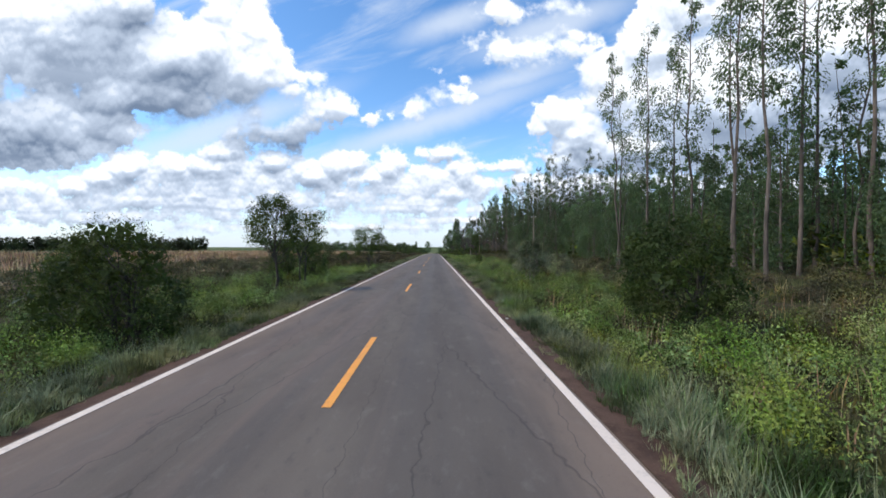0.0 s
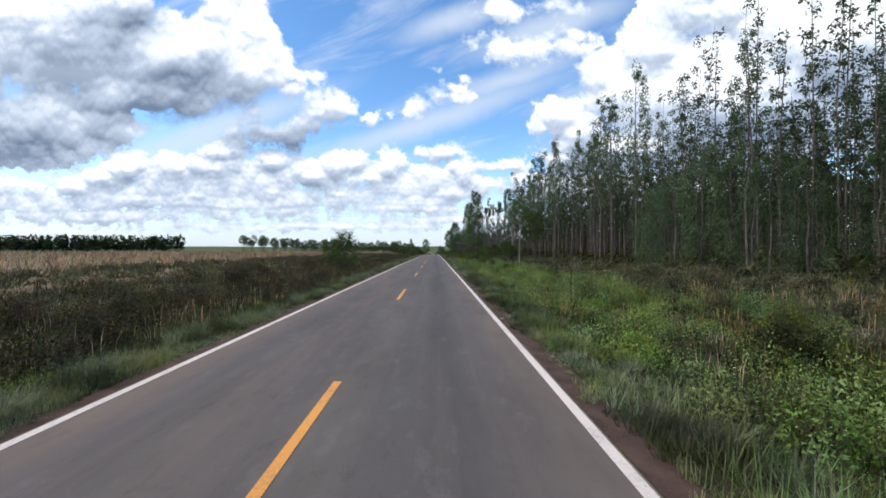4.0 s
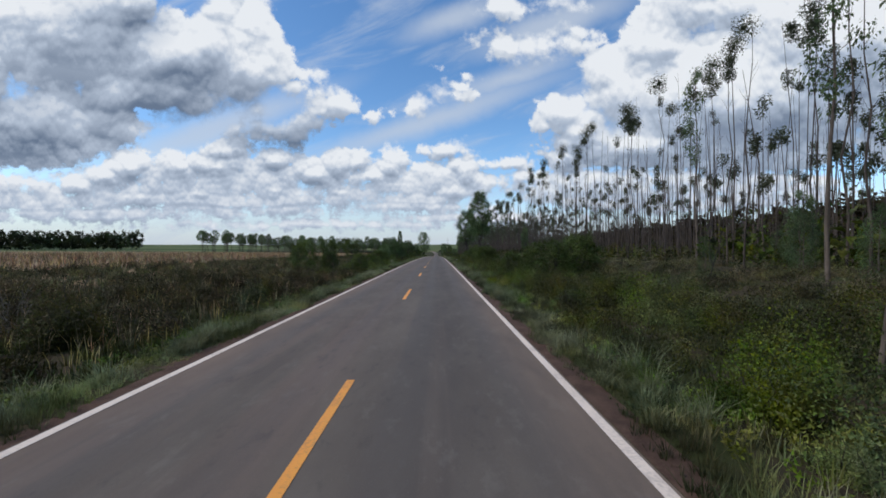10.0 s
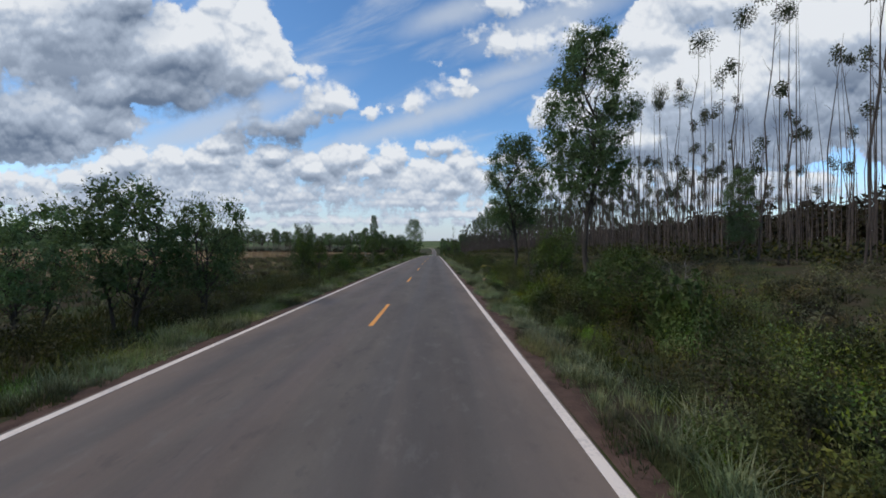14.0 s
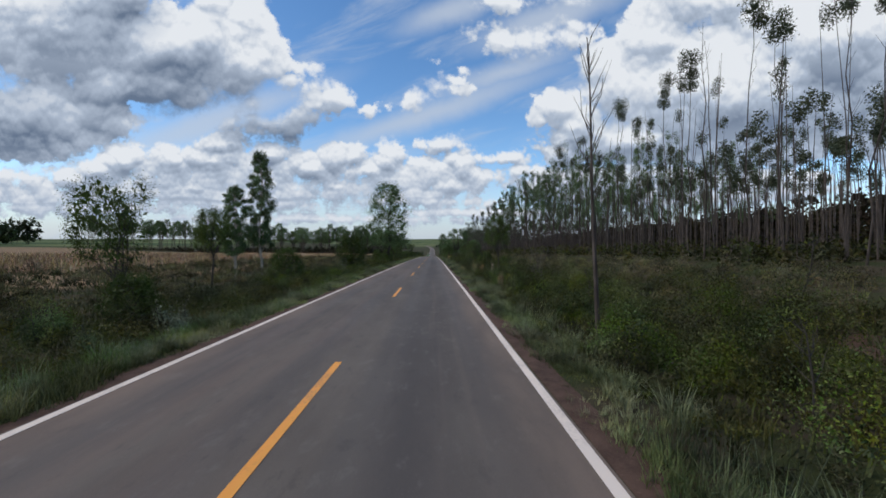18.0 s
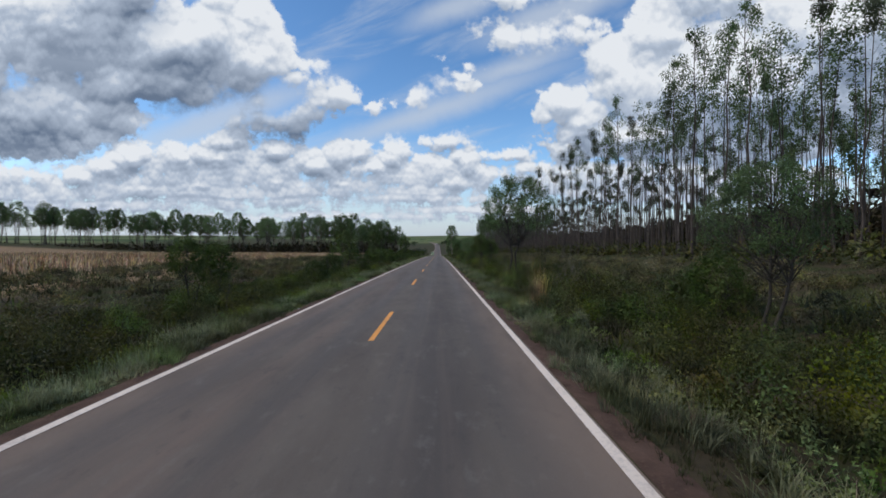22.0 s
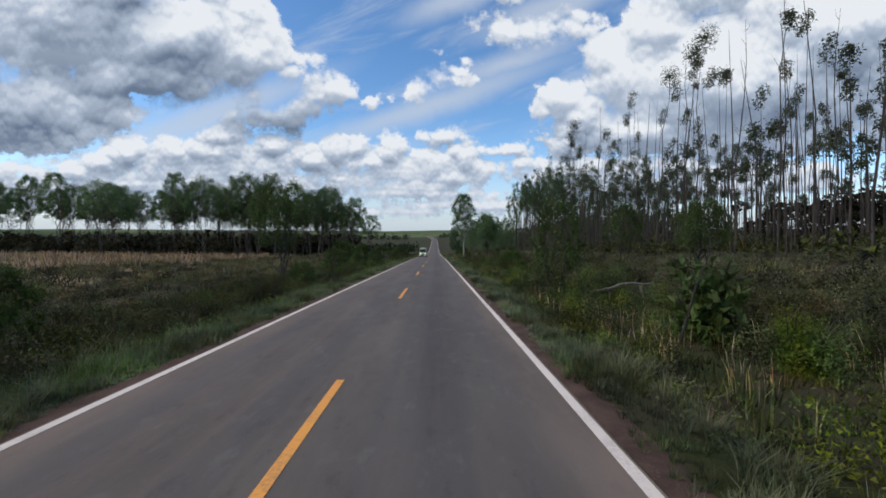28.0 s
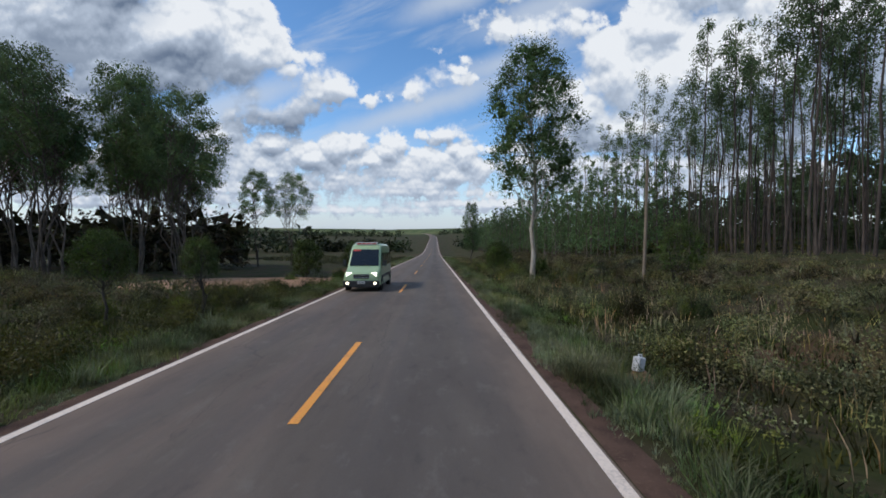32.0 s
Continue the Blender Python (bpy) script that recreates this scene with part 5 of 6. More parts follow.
# right side
put(LEAFY[0], 9.8, 8, .82, 10, .85, label="dense grey-green bushy tree on the road bank")
put(LEAFY[1], 14, 16, .8, 100, .8)
for x, y, s in ((24, 24, 1.25), (26, 27, 1.2), (23, 20, 1.15), (27, 22, 1.25), (29, 19, 1.3), (25, 31, 1.2), (26.5, 15, 1.2), (30, 24, 1.25)):
    put(EUC[int(x + y) % 5], x, y, s, RT.uniform(0, 360), s * RT.uniform(.95, 1.1))
for i in range(18):     # close rows of tall trunks where the old trees end
    s = RT.uniform(.85, 1.05)
    put(HIGH[i % 3], 28.5 + 2.6 * (i % 6) + RT.uniform(-.6, .6), 716 + 1.8 * i + RT.uniform(-1, 1), s, RT.uniform(0, 360), s * RT.uniform(.95, 1.08))
put(EUC[2], 23.5, 36, 1.15, 30, 1.2)
put(EUC[0], 22.3, 40, 1.1, 200, 1.15)
put(EUC[4], 24.5, 44, 1.05, 120, 1.05)
put(CERR[3], 12, 46, .6, 40, .6)
put(CERR[1], 7.9, 53.8, .42, 80, .42)
FORK = plant("gum_tree", "slender pale-trunked gum tree with a compact crown", "tree", *broad_tree(36, 10.4, 4.2, .64, 8000, 1, .09, .13, 24, gap=.2, ratio=.45, droop=.5, dense=.5), M_bark_grey, M_gum)
put(FORK, 14.1, 137, 1.0, 20)
put(CERR[1], 15.4, 133.5, 1.25, 60, 1.6, label="upright dark green savanna tree beside the plantation")
put(CERR[1], 14.2, 143.5, .6, 10, .7)
put(CERR[3], 9.8, 149, .62, 15, .66)
put(GUM[1], 11.0, 171.5, .82, 80, 1.08)
put(LEAFY[1], 13.5, 176, .6, 30, .8)
put(TALLG, 12.7, 211, .74, 140, .95)
put(EUC[1], 21.5, 226, 1.0, 10, 1.0)
put(EUC[3], 10.8, 214, .5, 40, .52, lean=4, label="slim leaning eucalyptus beside the road bank")
for x, y, s in ((15, 193, .5), (19, 196, .7), (23, 199, .8), (18, 202, .6), (24, 206, .75), (22, 192, .7)):
    put(LEAFY[int(y) % 2], x, y, s, RT.uniform(0, 360), s * 1.15)
put(LEAFY[0], 11, 241, .95, 20, .78)
put(LEAFY[1], 14.5, 243, .95, 120, .85)
put(LEAFY[0], 9, 246, .6, 230, .55)
put(LEAFY[1], 10.7, 276, .75, 55, .68)
put(LEAFY[0], 9.4, 281, .6, 5, .55)
put(LEAFY[1], 10.2, 279.5, .9, 310, .78)
put(EUC[0], 33, 289, .5, 10, .5)
put(LEAFY[0], 9.3, 308, .66, 60, .62, label="rounded grey-green bush tree on the road bank")
ROUND = plant("gum_tree", "tall roadside gum tree with a dense rounded crown", "tree", *broad_tree(38, 20, 8.4, .28, 26000, 1, .22, .18, 66, gap=.25, ratio=.45, droop=.6, dense=.7), M_bark_dark, M_gum)
put(ROUND, 14.0, 324, .95, 200, 1.03)
put(GUM[1], 27.8, 326, .55, 20, .52)
put(ROUND, 11.3, 341, .98, 60, .86)
put(CERR[2], 12.6, 327, .9, 100, 1.0)
put(LEAFY[1], 12.2, 329, .8, 220, .8)
put(DEADT, 6.6, 392, .95, 20, .98)
put(CERR[1], 8.2, 421, .95, 30, 1.28, label="slim two-stemmed savanna tree with a small round crown")
put(CERR[3], 9.4, 461, .85, 70, 1.0)
put(LEAFY[1], 12.2, 459.5, .62, 160, .58, label="rounded grey-green bush tree on the road bank")
put(LEAFY[0], 13.2, 486.7, .5, 20, .55)
put(OPENT, 12.2, 483, .52, 10, .6)
put(OPENT, 9.4, 510, 1.0, 130, 1.03)
put(CERR[1], 7.5, 527, .82, 70, 1.02)
put(CERR[1], 9.0, 528, .85, 190, .92)
put(LEAFY[0], 7.9, 560, .9, 40, .58, label="low wide bush overgrown with pale flowering vines")
put(CERR[3], 8.8, 630, .9, 20, 1.2)
put(CERR[1], 15, 626, .9, 200, 1.0)
put(CERR[3], 21.8, 649, 1.1, 60, 1.25)
put(LEAFY[1], 9.9, 650, .72, 30, .6)
put(DARKT, 11.2, 683.4, 1.08, 20, 1.4)
put(LEAFY[0], 11, 667, .6, 110, .5)
SOLO = plant("gum_tree", "tall solitary gum tree with a pale bare trunk", "tree", *broad_tree(37, 21, 8.6, .33, 26000, 1, .21, .18, 66, gap=.25, ratio=.45, droop=.6, dense=.7), M_bark_pale, M_gum)
put(SOLO, 10.2, 734, 1.0, 40)
put(GUM[1], 9.0, 780, .75, 30, .8)
put(CERR[3], 16.0, 722, .7, 15, .8)
put(LEAFY[1], 10, 752, .7, 80, .7)
put(LEAFY[0], 12, 765, .9, 20, .9)

# bushes along both banks
BUSH = [plant("bush", "leafy green bush on the road bank", "bush", *bush_geo(s, 1.7, 2.3, 4600, .068, .45, 18), M_bark_dark, M_bush, "roadside bushes") for s in (71, 72, 73)]
BUSH_D = [plant("bush", "dull olive green bush on the road bank", "bush", *bush_geo(s, 1.6, 2.0, 4000, .066, .45, 16), M_bark_dark, M_bushd, "roadside bushes") for s in (74, 75)]
BUSH_G = [plant("bush", "low grey-green soft-leaved bush", "bush", *bush_geo(s, 1.1, 1.3, 1500, .075, .4, 13), M_bark_dark, M_grey, "roadside bushes") for s in (76, 77)]
BROADL = plant("broadleaf_shrub", "shrub with large pale green leaves", "bush", *bush_geo(78, 1.9, 1.9, 420, .30, .5, 11), M_bark_dark, M_cerr, "roadside bushes")
BUSH_Y = [plant("bush", "fresh green bush on the road bank", "bush", *bush_geo(s, 1.5, 1.9, 4200, .06, .45, 16), M_bark_dark, M_herb, "roadside bushes") for s in (79, 80)]
DRYS = [plant("dry_shrub", "leafless shrub of bleached dead twigs", "shrub", twig_shrub(s), None, M_twig, M_twig, "dry shrubs") for s in (81, 82)]

for i in range(400):
    y = -12 + 1.9 * i + RT.uniform(-1.5, 1.5)
    for side in (-1, 1):
        if RT.random() < (.66 if side > 0 else .64):
            continue
        r = RT.random()
        dull = (side < 0 and 50 < y < 240)
        pool = BUSH_D if dull else BUSH + BUSH_D[:1]
        x = side * RT.uniform(6.6, 13.5)
        s = RT.uniform(.6, 1.3) * (.8 if side < 0 and y > 250 else 1.0) * (.8 if abs(x) < 7.5 else 1.0) * (.75 if side > 0 and y < 160 else 1.0)
        if r < .10:
            pr, s = RT.choice(BUSH_G), RT.uniform(.6, 1.1)
            x = side * RT.uniform(5.8, 8)
        elif r < .17 or (dull and r < .3):
            pr, s = RT.choice(DRYS), RT.uniform(.5, 1.1)
        elif r < .22:
            pr = BROADL
        elif r < .36 and not dull:
            pr = RT.choice(BUSH_Y)
        else:
            pr = RT.choice(pool)
        put(pr, x, y, s, RT.uniform(0, 360), s * RT.uniform(.8, 1.2))
for i in range(74):
    y = 165 + 2.1 * i + RT.uniform(-1, 1)
    s = RT.uniform(.4, .72)
    put(RT.choice(BUSH + BUSH_Y + BUSH_Y), RT.uniform(5.0, 6.6), y, s, RT.uniform(0, 360), s * RT.uniform(.7, 1.05))


def tussock(seed, h):
    """Bunch grass: many fine arching blades from one foot, some upright seed stalks."""
    R = np.random.RandomState(seed)
    root = empty_thing("grass_tussock", "pale green tussock of long fine grass on the verge", "grass", "grass tussocks")
    g = Geo()
    n = 7
    blades(g, R, R.normal(0, .07, n), R.normal(0, .07, n), np.full(n, -.04), 64, np.full(n, h), spread=.10, wd=.0045, droop=.95)
    part("tuft", g.mesh("tuft", M_tuss), root)
    g = Geo()
    blades(g, R, R.normal(0, .06, 3), R.normal(0, .06, 3), np.full(3, -.04), 7, np.full(3, h * 1.45), spread=.06, wd=.004, droop=.4)
    part("seed_stalk", g.mesh("seed_stalk", M_dry), root)
    root["fresh"] = 1
    return root


TUSS = [tussock(s, h) for s, h in ((101, .36), (102, .46), (103, .56))]
for i in range(290):
    side = RT.choice((-1, 1, 1))
    y = RT.uniform(2, 735)
    if side > 0 and 170 < y < 310 and RT.random() < .75:
        y = RT.uniform(330, 735)
    x = side * (4.35 + abs(RT.gauss(0, .75)))
    s = RT.uniform(.55, 1.25) * (.75 if abs(x) < 4.7 else 1.0)
    put(RT.choice(TUSS), x, y, s, RT.uniform(0, 360), s * RT.uniform(.8, 1.2))
PALEB = plant("grey_shrub", "tall pale grey-green shrub with bleached forked stems", "shrub", *broad_tree(83, 3.7, 4.0, .22, 7000, 4, .09, .14, 40, gap=.2, ratio=.42, droop=.3, tight=.8), M_twig, M_grey)
put(PALEB, 9.6, 28.6, 1.0, 30)
put(PALEB, 13.5, 33, .7, 130)
M_flower = leaf_material("yellow_flowers", [(.55, .42, .03), (.80, .66, .07), (.62, .55, .05)], rough=.7)
YELLOW = plant("flowering_bush", "green bush covered with small yellow flowers", "bush", *bush_geo(85, 1.25, 1.7, 3800, .06, .45, 14), M_bark_dark, M_herb)
Rf = np.random.RandomState(86)
fg = Geo(True)
for i in range(26):
    a_, q_ = Rf.uniform(0, 6.28), .75 * math.sqrt(Rf.uniform())
    p_, d_ = puff_points(Rf, (math.cos(a_) * q_, math.sin(a_) * q_, 1.2 - .55 * q_ ** 2), (.11, .11, .08), 26, .2)
    fg.leaves(p_, Rf.normal(0, 1, (26, 3)) + (0, 0, .5), .05, .035, Rf, face=d_ + (0, 0, .6))
part("flower_heads", fg.mesh("flower_heads", M_flower), YELLOW, "small yellow flowers")
put(YELLOW, 6.9, 332, 1.0, 15)
put(YELLOW, 8.2, 334.5, .7, 130)


def reed_clump(seed, h, n=11):
    """Tall straw-coloured grass: stiff upright canes with thin hanging blades."""
    R = np.random.RandomState(seed)
    root = empty_thing("tall_dry_grass", "clump of tall straw-coloured dry grass", "grass")
    g = Geo()
    blades(g, R, R.normal(0, .16, n), R.normal(0, .16, n), np.full(n, -.05), 16, np.full(n, h), spread=.05, wd=.007, droop=.22)
    part("cane", g.mesh("cane", M_dry), root)
    g = Geo()
    blades(g, R, R.normal(0, .18, n), R.normal(0, .18, n), np.full(n, -.05), 26, np.full(n, h * .55), spread=.08, wd=.006, droop=.8)
    part("tuft", g.mesh("tuft", M_tuss), root)
    root["fresh"] = 1
    return root


REED = reed_clump(87, 2.3)
for x, y, s in ((5.9, 487.3, 1.0), (6.3, 488.4, .85), (6.9, 411, .62), (6.6, 428, .7), (7.6, 429.5, .6)):
    put(REED, x, y, s, y * 53 % 360)

# fallen grey trunk
log = empty_thing("fallen_trunk", "pale grey fallen trunk lying over the scrub", "log")
R9 = np.random.RandomState(9)
g9 = Geo()
g9.tube(bent(R9, (-1.9, 0, .75), (1.9, .1, 1.1), 7, .02), [.05, .075, .085, .08, .07, .055, .03], 8)
part("trunk", g9.mesh("trunk", M_twig, True), log)
for a_, b_ in (((.6, .05, .98), (1.2, .5, 1.5)), ((-.7, .02, .86), (-1.1, -.4, .1)), ((1.0, .06, 1.02), (1.3, -.3, .05)), ((-1.4, .0, .8), (-1.5, .3, -.1))):
    g9 = Geo()
    g9.tube(bent(R9, a_, b_, 4, .05), [.035, .028, .02, .01], 5)
    part("branch", g9.mesh("branch", M_twig, True), log)
log.matrix_basis = pose(11.4, 626.8, ground_z(11.4, 626.8) + .05, 0, 0, 8)


def dead_sapling(seed):
    """Thin dead stem with a few bare branches, each a part."""
    R = np.random.RandomState(seed)
    root = empty_thing("dead_sapling", "thin dark dead sapling standing in the scrub", "shrub", "dead saplings")
    h = 3.4
    stem = bent(R, (0, 0, -.3), (R.normal(0, .2), R.normal(0, .2), h), 6, .03)
    g = Geo()
    g.tube(stem, [.045, .04, .033, .025, .016, .005], 6)
    part("trunk", g.mesh("trunk", M_bark_dark, True), root)
    for i in range(6):
        q = stem[2 + i % 3]
        d = np.append(R.normal(0, .45, 2), R.uniform(.4, 1.1))
        g = Geo()
        g.tube(bent(R, q, q + d, 4, .06), [.018, .014, .009, .003], 4)
        part("branch", g.mesh("branch", M_bark_dark, True), root)
    root["fresh"] = 1
    return root


SNAG = [dead_sapling(s) for s in (91, 92, 93)]
for i in range(70):
    put(RT.choice(SNAG), RT.choice((-1, 1, 1)) * RT.uniform(7.5, 22), 60 + i * 9.6 + RT.uniform(-4, 4), RT.uniform(.5, 1.15), RT.uniform(0, 360), lean=RT.uniform(-12, 12))
put(BROADL, 10.4, 618.6, 1.35, 30, 1.4)
put(DRYS[1], 11.5, 417, 1.2, 30, 1.4)

# distant woods along the far edges of the fields
def wood_belt(seed, x0, x1, h=14.0, depth=30.0, step=3.2, per=40, L=1.6):
    """A belt of far trees, from x0 to x1, with lumpy crowns and an uneven upper edge."""
    R = np.random.RandomState(seed)
    G = Geo(True)
    for x in np.arange(x0, x1, step):
        for j in range(3):
            hh = h * R.uniform(.6, 1.1)
            px, py = x + R.normal(0, step * .5), R.uniform(0, depth)
            q = min(hh * .28, 5.5)
            for m in range(4):
                zc = hh * (1 - .19 * m) - q * .7
                c = (px + R.normal(0, q * .6), py + R.normal(0, q * .6), zc)
                p, d = puff_points(R, c, (q, q, q * .9), per // 4, .3)
                G.leaves(p, d * .7 + (0, 0, -.2) + R.normal(0, .4, (per // 4, 3)), L, L * .6, R)
                fill(G, R, c, (q, q, q), 2, 1.5)
    return G


def belt(seed, x0, x1, y, h, label, step=3.2, per=40, dz=0.0, leaf=M_woods, L=1.6):
    cx = (x0 + x1) / 2
    ob = new("far_woods", wood_belt(seed, x0 - cx, x1 - cx, h, step=step, per=per, L=L).mesh("far_woods", leaf))
    ob.location = (cx, y, min(ground_z(x0, y), ground_z(cx, y), ground_z(x1, y)) - .5 + dz)
    return tagged(ob, label, "woods", kind="stuff")


belt(1, -1500, -520, 900, 33, "block of distant plantation woods, darkened as under cloud shadow")
belt(2, -505, -60, 880, 13, "loose row of distant trees", 6, 36)
# shade between the windbreak trunks is put into this belt's leaf colour
belt(8, -330, -32, 752, 9.5, "undergrowth below the windbreak, coloured dark as in shade", 2.2, 150, leaf=M_shade, L=.6)
belt(4, -60, -14, 900, 7, "low trees on the valley side", 3.5, 26)
belt(5, 16, 120, 915, 9, "dark trees on the valley side", 4, 26)
belt(6, -260, -40, 1180, 9, "wooded line across the far slope", 7, 24)
belt(7, 10, 320, 1250, 10, "wooded line across the far slope", 8, 24)

# ---------------------------------------------------------------- van on the other lane
def glossy(name, col, rough=0.3, metal=0.0, coat=0.0):
    m, N, b = material(name)
    p = place_co(N)
    n1 = N.noise(p, 3.0, 4.0, 0.6)
    N.put(b.inputs["Base Color"], N.mix(N.ramp(n1, 0.4, 0.7, 0.0, 0.25), col, tuple(x * 0.75 for x in col)))
    N.put(b.inputs["Roughness"], N.ramp(n1, 0.3, 0.7, rough * 0.8, rough * 1.3))
    b.inputs["Metallic"].default_value = metal
    b.inputs["Coat Weight"].default_value = coat
    return m


M_vgreen = glossy("pale_green_car_paint", (.36, .50, .28), 0.35, 0.0, 0.6)
M_vglass = glossy("dark_tinted_glass", (.012, .016, .018), 0.06)
M_vblack = glossy("black_plastic", (.02, .02, .021), 0.5)
M_tyre = glossy("tyre_rubber", (.022, .022, .023), 0.85)
M_rim = glossy("steel_rim", (.42, .43, .44), 0.4, 0.8)
M_chrome = glossy("chrome_trim", (.6, .6, .6), 0.15, 1.0)
M_vred = glossy("red_board", (.55, .05, .035), 0.4)
M_vwhite = glossy("white_plate", (.72, .72, .70), 0.4)


def lamp_material(name, col, power):
    m, N, b = material(name)
    b.inputs["Base Color"].default_value = (*col, 1)
    b.inputs["Emission Color"].default_value = (*col, 1)
    b.inputs["Emission Strength"].default_value = power
    b.inputs["Roughness"].default_value = 0.1
    return m


M_lamp = lamp_material("lit_headlamp", (1.0, .93, .80), 2.5)
M_fog = lamp_material("lit_fog_lamp", (1.0, .86, .62), 4.0)


def box_mesh(name, size, material_, bevel=0.02, seg=2):
    bm = bmesh.new()
    bmesh.ops.create_cube(bm, size=1.0)
    bmesh.ops.scale(bm, vec=size, verts=bm.verts)
    if bevel:
        bmesh.ops.bevel(bm, geom=bm.edges[:], offset=bevel, segments=seg, affect="EDGES", profile=0.6)
    me = bpy.data.meshes.new(name)
    bm.to_mesh(me)
    bm.free()
    me.materials.append(material_)
    return me


def panel_mesh(name, corners, thick, material_):
    """A flat pane with thickness, from its four corners."""
    c = [Vector(q) for q in corners]
    n = (c[1] - c[0]).cross(c[3] - c[0]).normalized() * thick
    v = [tuple(q) for q in c] + [tuple(q + n) for q in c]
    f = [(3, 2, 1, 0), (4, 5, 6, 7), (0, 1, 5, 4), (1, 2, 6, 5), (2, 3, 7, 6), (3, 0, 4, 7)]
    me = mesh_of(name, v, f, material_)
    return me


def set_at(ob, x, y, z, rx=0, ry=0, rz=0):
    ob.matrix_basis = pose(x, y, z, rx, ry, rz)
    return ob


def ring(y, zb, zt, wb, wt, n=6):
    """One rounded cross-section of the van's shell."""
    pts = []
    r = min(.16, (zt - zb) * .3)
    for k, (sx, top) in enumerate(((1, 0), (1, 1), (-1, 1), (-1, 0))):
        w = wt if top else wb
        cx, cz = sx * (w - r), (zt - r if top else zb + r * .5)
        a0 = {(1, 0): -90, (1, 1): 0, (-1, 1): 90, (-1, 0): 180}[(sx, top)]
        for j in range(n):
            a = radians(a0 + 90 * j / (n - 1))
            pts.append((cx + r * math.cos(a), y, cz + (r if top else r * .5) * math.sin(a)))
    return pts


def wheel_mesh(name, r, w, material_, hole=0.0, seg=28):
    prof = [(hole, -w / 2), (r * .90, -w / 2), (r, -w * .32), (r, w * .32), (r * .90, w / 2), (hole, w / 2)]
    v, f = [], []
    for i in range(seg):
        a = 2 * math.pi * i / seg
        v += [(x_, rr * math.cos(a), rr * math.sin(a)) for rr, x_ in prof]
    k = len(prof)
    for i in range(seg):
        for j in range(k - 1):
            f.append((i * k + j, i * k + j + 1, (i + 1) % seg * k + j + 1, (i + 1) % seg * k + j))
    return mesh_of(name, v, f, material_, True)


van = empty_thing("van", "pale green high-roofed passenger van with lit headlamps", "van")
secs = [(.00, .50, .86, .86, .80), (.05, .34, .98, .95, .90), (.18, .30, 1.08, .985, .93), (.75, .28, 1.24, .995, .94), (.86, .28, 1.34, .995, .93),
        (1.50, .28, 2.30, .995, .86), (1.68, .28, 2.50, .995, .84), (2.0, .28, 2.60, .995, .84), (4.9, .28, 2.62, .995, .84), (5.75, .30, 2.56, .985, .83), (5.9, .40, 2.42, .95, .80)]
rings_ = [ring(*s) for s in secs]
nv = len(rings_[0])
vv = [p for r in rings_ for p in r]
ff = [(i * nv + j, (i + 1) * nv + j, (i + 1) * nv + (j + 1) % nv, i * nv + (j + 1) % nv) for i in range(len(secs) - 1) for j in range(nv)]
ff += [tuple(range(nv)), tuple(range((len(secs) - 1) * nv, len(secs) * nv))[::-1]]
body = part("body", mesh_of("body", vv, ff, M_vgreen, True), van)
part("windscreen", panel_mesh("windscreen", [(-.80, .865, 1.36), (.80, .865, 1.36), (.74, 1.475, 2.25), (-.74, 1.475, 2.25)], .03, M_vglass), van, "dark sloping windscreen")
set_at(part("grille", box_mesh("grille", (.86, .08, .24), M_vblack, .03), van), 0, .03, .82)
for zz in (.76, .88):
    set_at(part("grille_bar", box_mesh("grille_bar", (.78, .03, .025), M_chrome, .008), van), 0, -.02, zz)
set_at(part("bumper", box_mesh("bumper", (1.92, .26, .36), M_vblack, .06, 3), van), 0, .08, .42)
for sx in (-1, 1):
    set_at(part("headlight", box_mesh("headlight", (.30, .14, .22), M_lamp, .04, 3), van, "lit clear headlamp"), sx * .68, .09, .92, 0, 0, -sx * 14)
    set_at(part("fog_light", wheel_mesh("fog_light", .075, .06, M_fog), van, "lit round fog lamp"), sx * .74, -.05, .46, 0, 0, 90)
    mir = set_at(part("mirror", box_mesh("mirror", (.18, .12, .34), M_vblack, .04, 3), van), sx * 1.13, 1.12, 1.52)
    set_at(part("mirror_arm", box_mesh("mirror_arm", (.16, .05, .05), M_vblack, .012), van), sx * 1.02, 1.14, 1.42)
    x0, x1 = sx * .955, sx * .905
    for a, b_ in ((1.34, 2.05), (2.25, 3.25), (3.4, 4.4), (4.55, 5.5)):
        cs = [(x0 + sx * .012, a, 1.38), (x0 + sx * .012, b_, 1.38), (x1 + sx * .012, b_, 2.08), (x1 + sx * .012, a + .12, 2.08)]
        part("side_window", panel_mesh("side_window", cs if sx > 0 else cs[::-1], .012, M_vglass), van)
    set_at(part("side_moulding", box_mesh("side_moulding", (.03, 4.4, .14), M_vblack, .01), van), sx * .995, 3.0, .78)
    for yy in (1.02, 4.72):
        wh = set_at(part("wheel", wheel_mesh("wheel", .345, .24, M_tyre, .18), van), sx * .87, yy, .345)
        rim = part("rim", wheel_mesh("rim", .20, .18, M_rim), wh, "plain steel rim")
        set_at(part("wheel_arch", wheel_mesh("wheel_arch", .42, .04, M_vblack, .34), van), sx * .985, yy, .36)
plate = set_at(part("number_plate", box_mesh("number_plate", (.40, .02, .13), M_vwhite, .006), van, "white number plate with dark bars"), 0, -.065, .50)
for i in range(5):
    set_at(part("plate_mark", box_mesh("plate_mark", (.04, .01, .07), M_vblack, 0), plate), -.13 + i * .065, -.012, 0)
board = set_at(part("roof_board", box_mesh("roof_board", (1.25, .10, .15), M_vwhite, .02), van, "pale destination board with red marks on the roof edge"), 0, 1.72, 2.60)
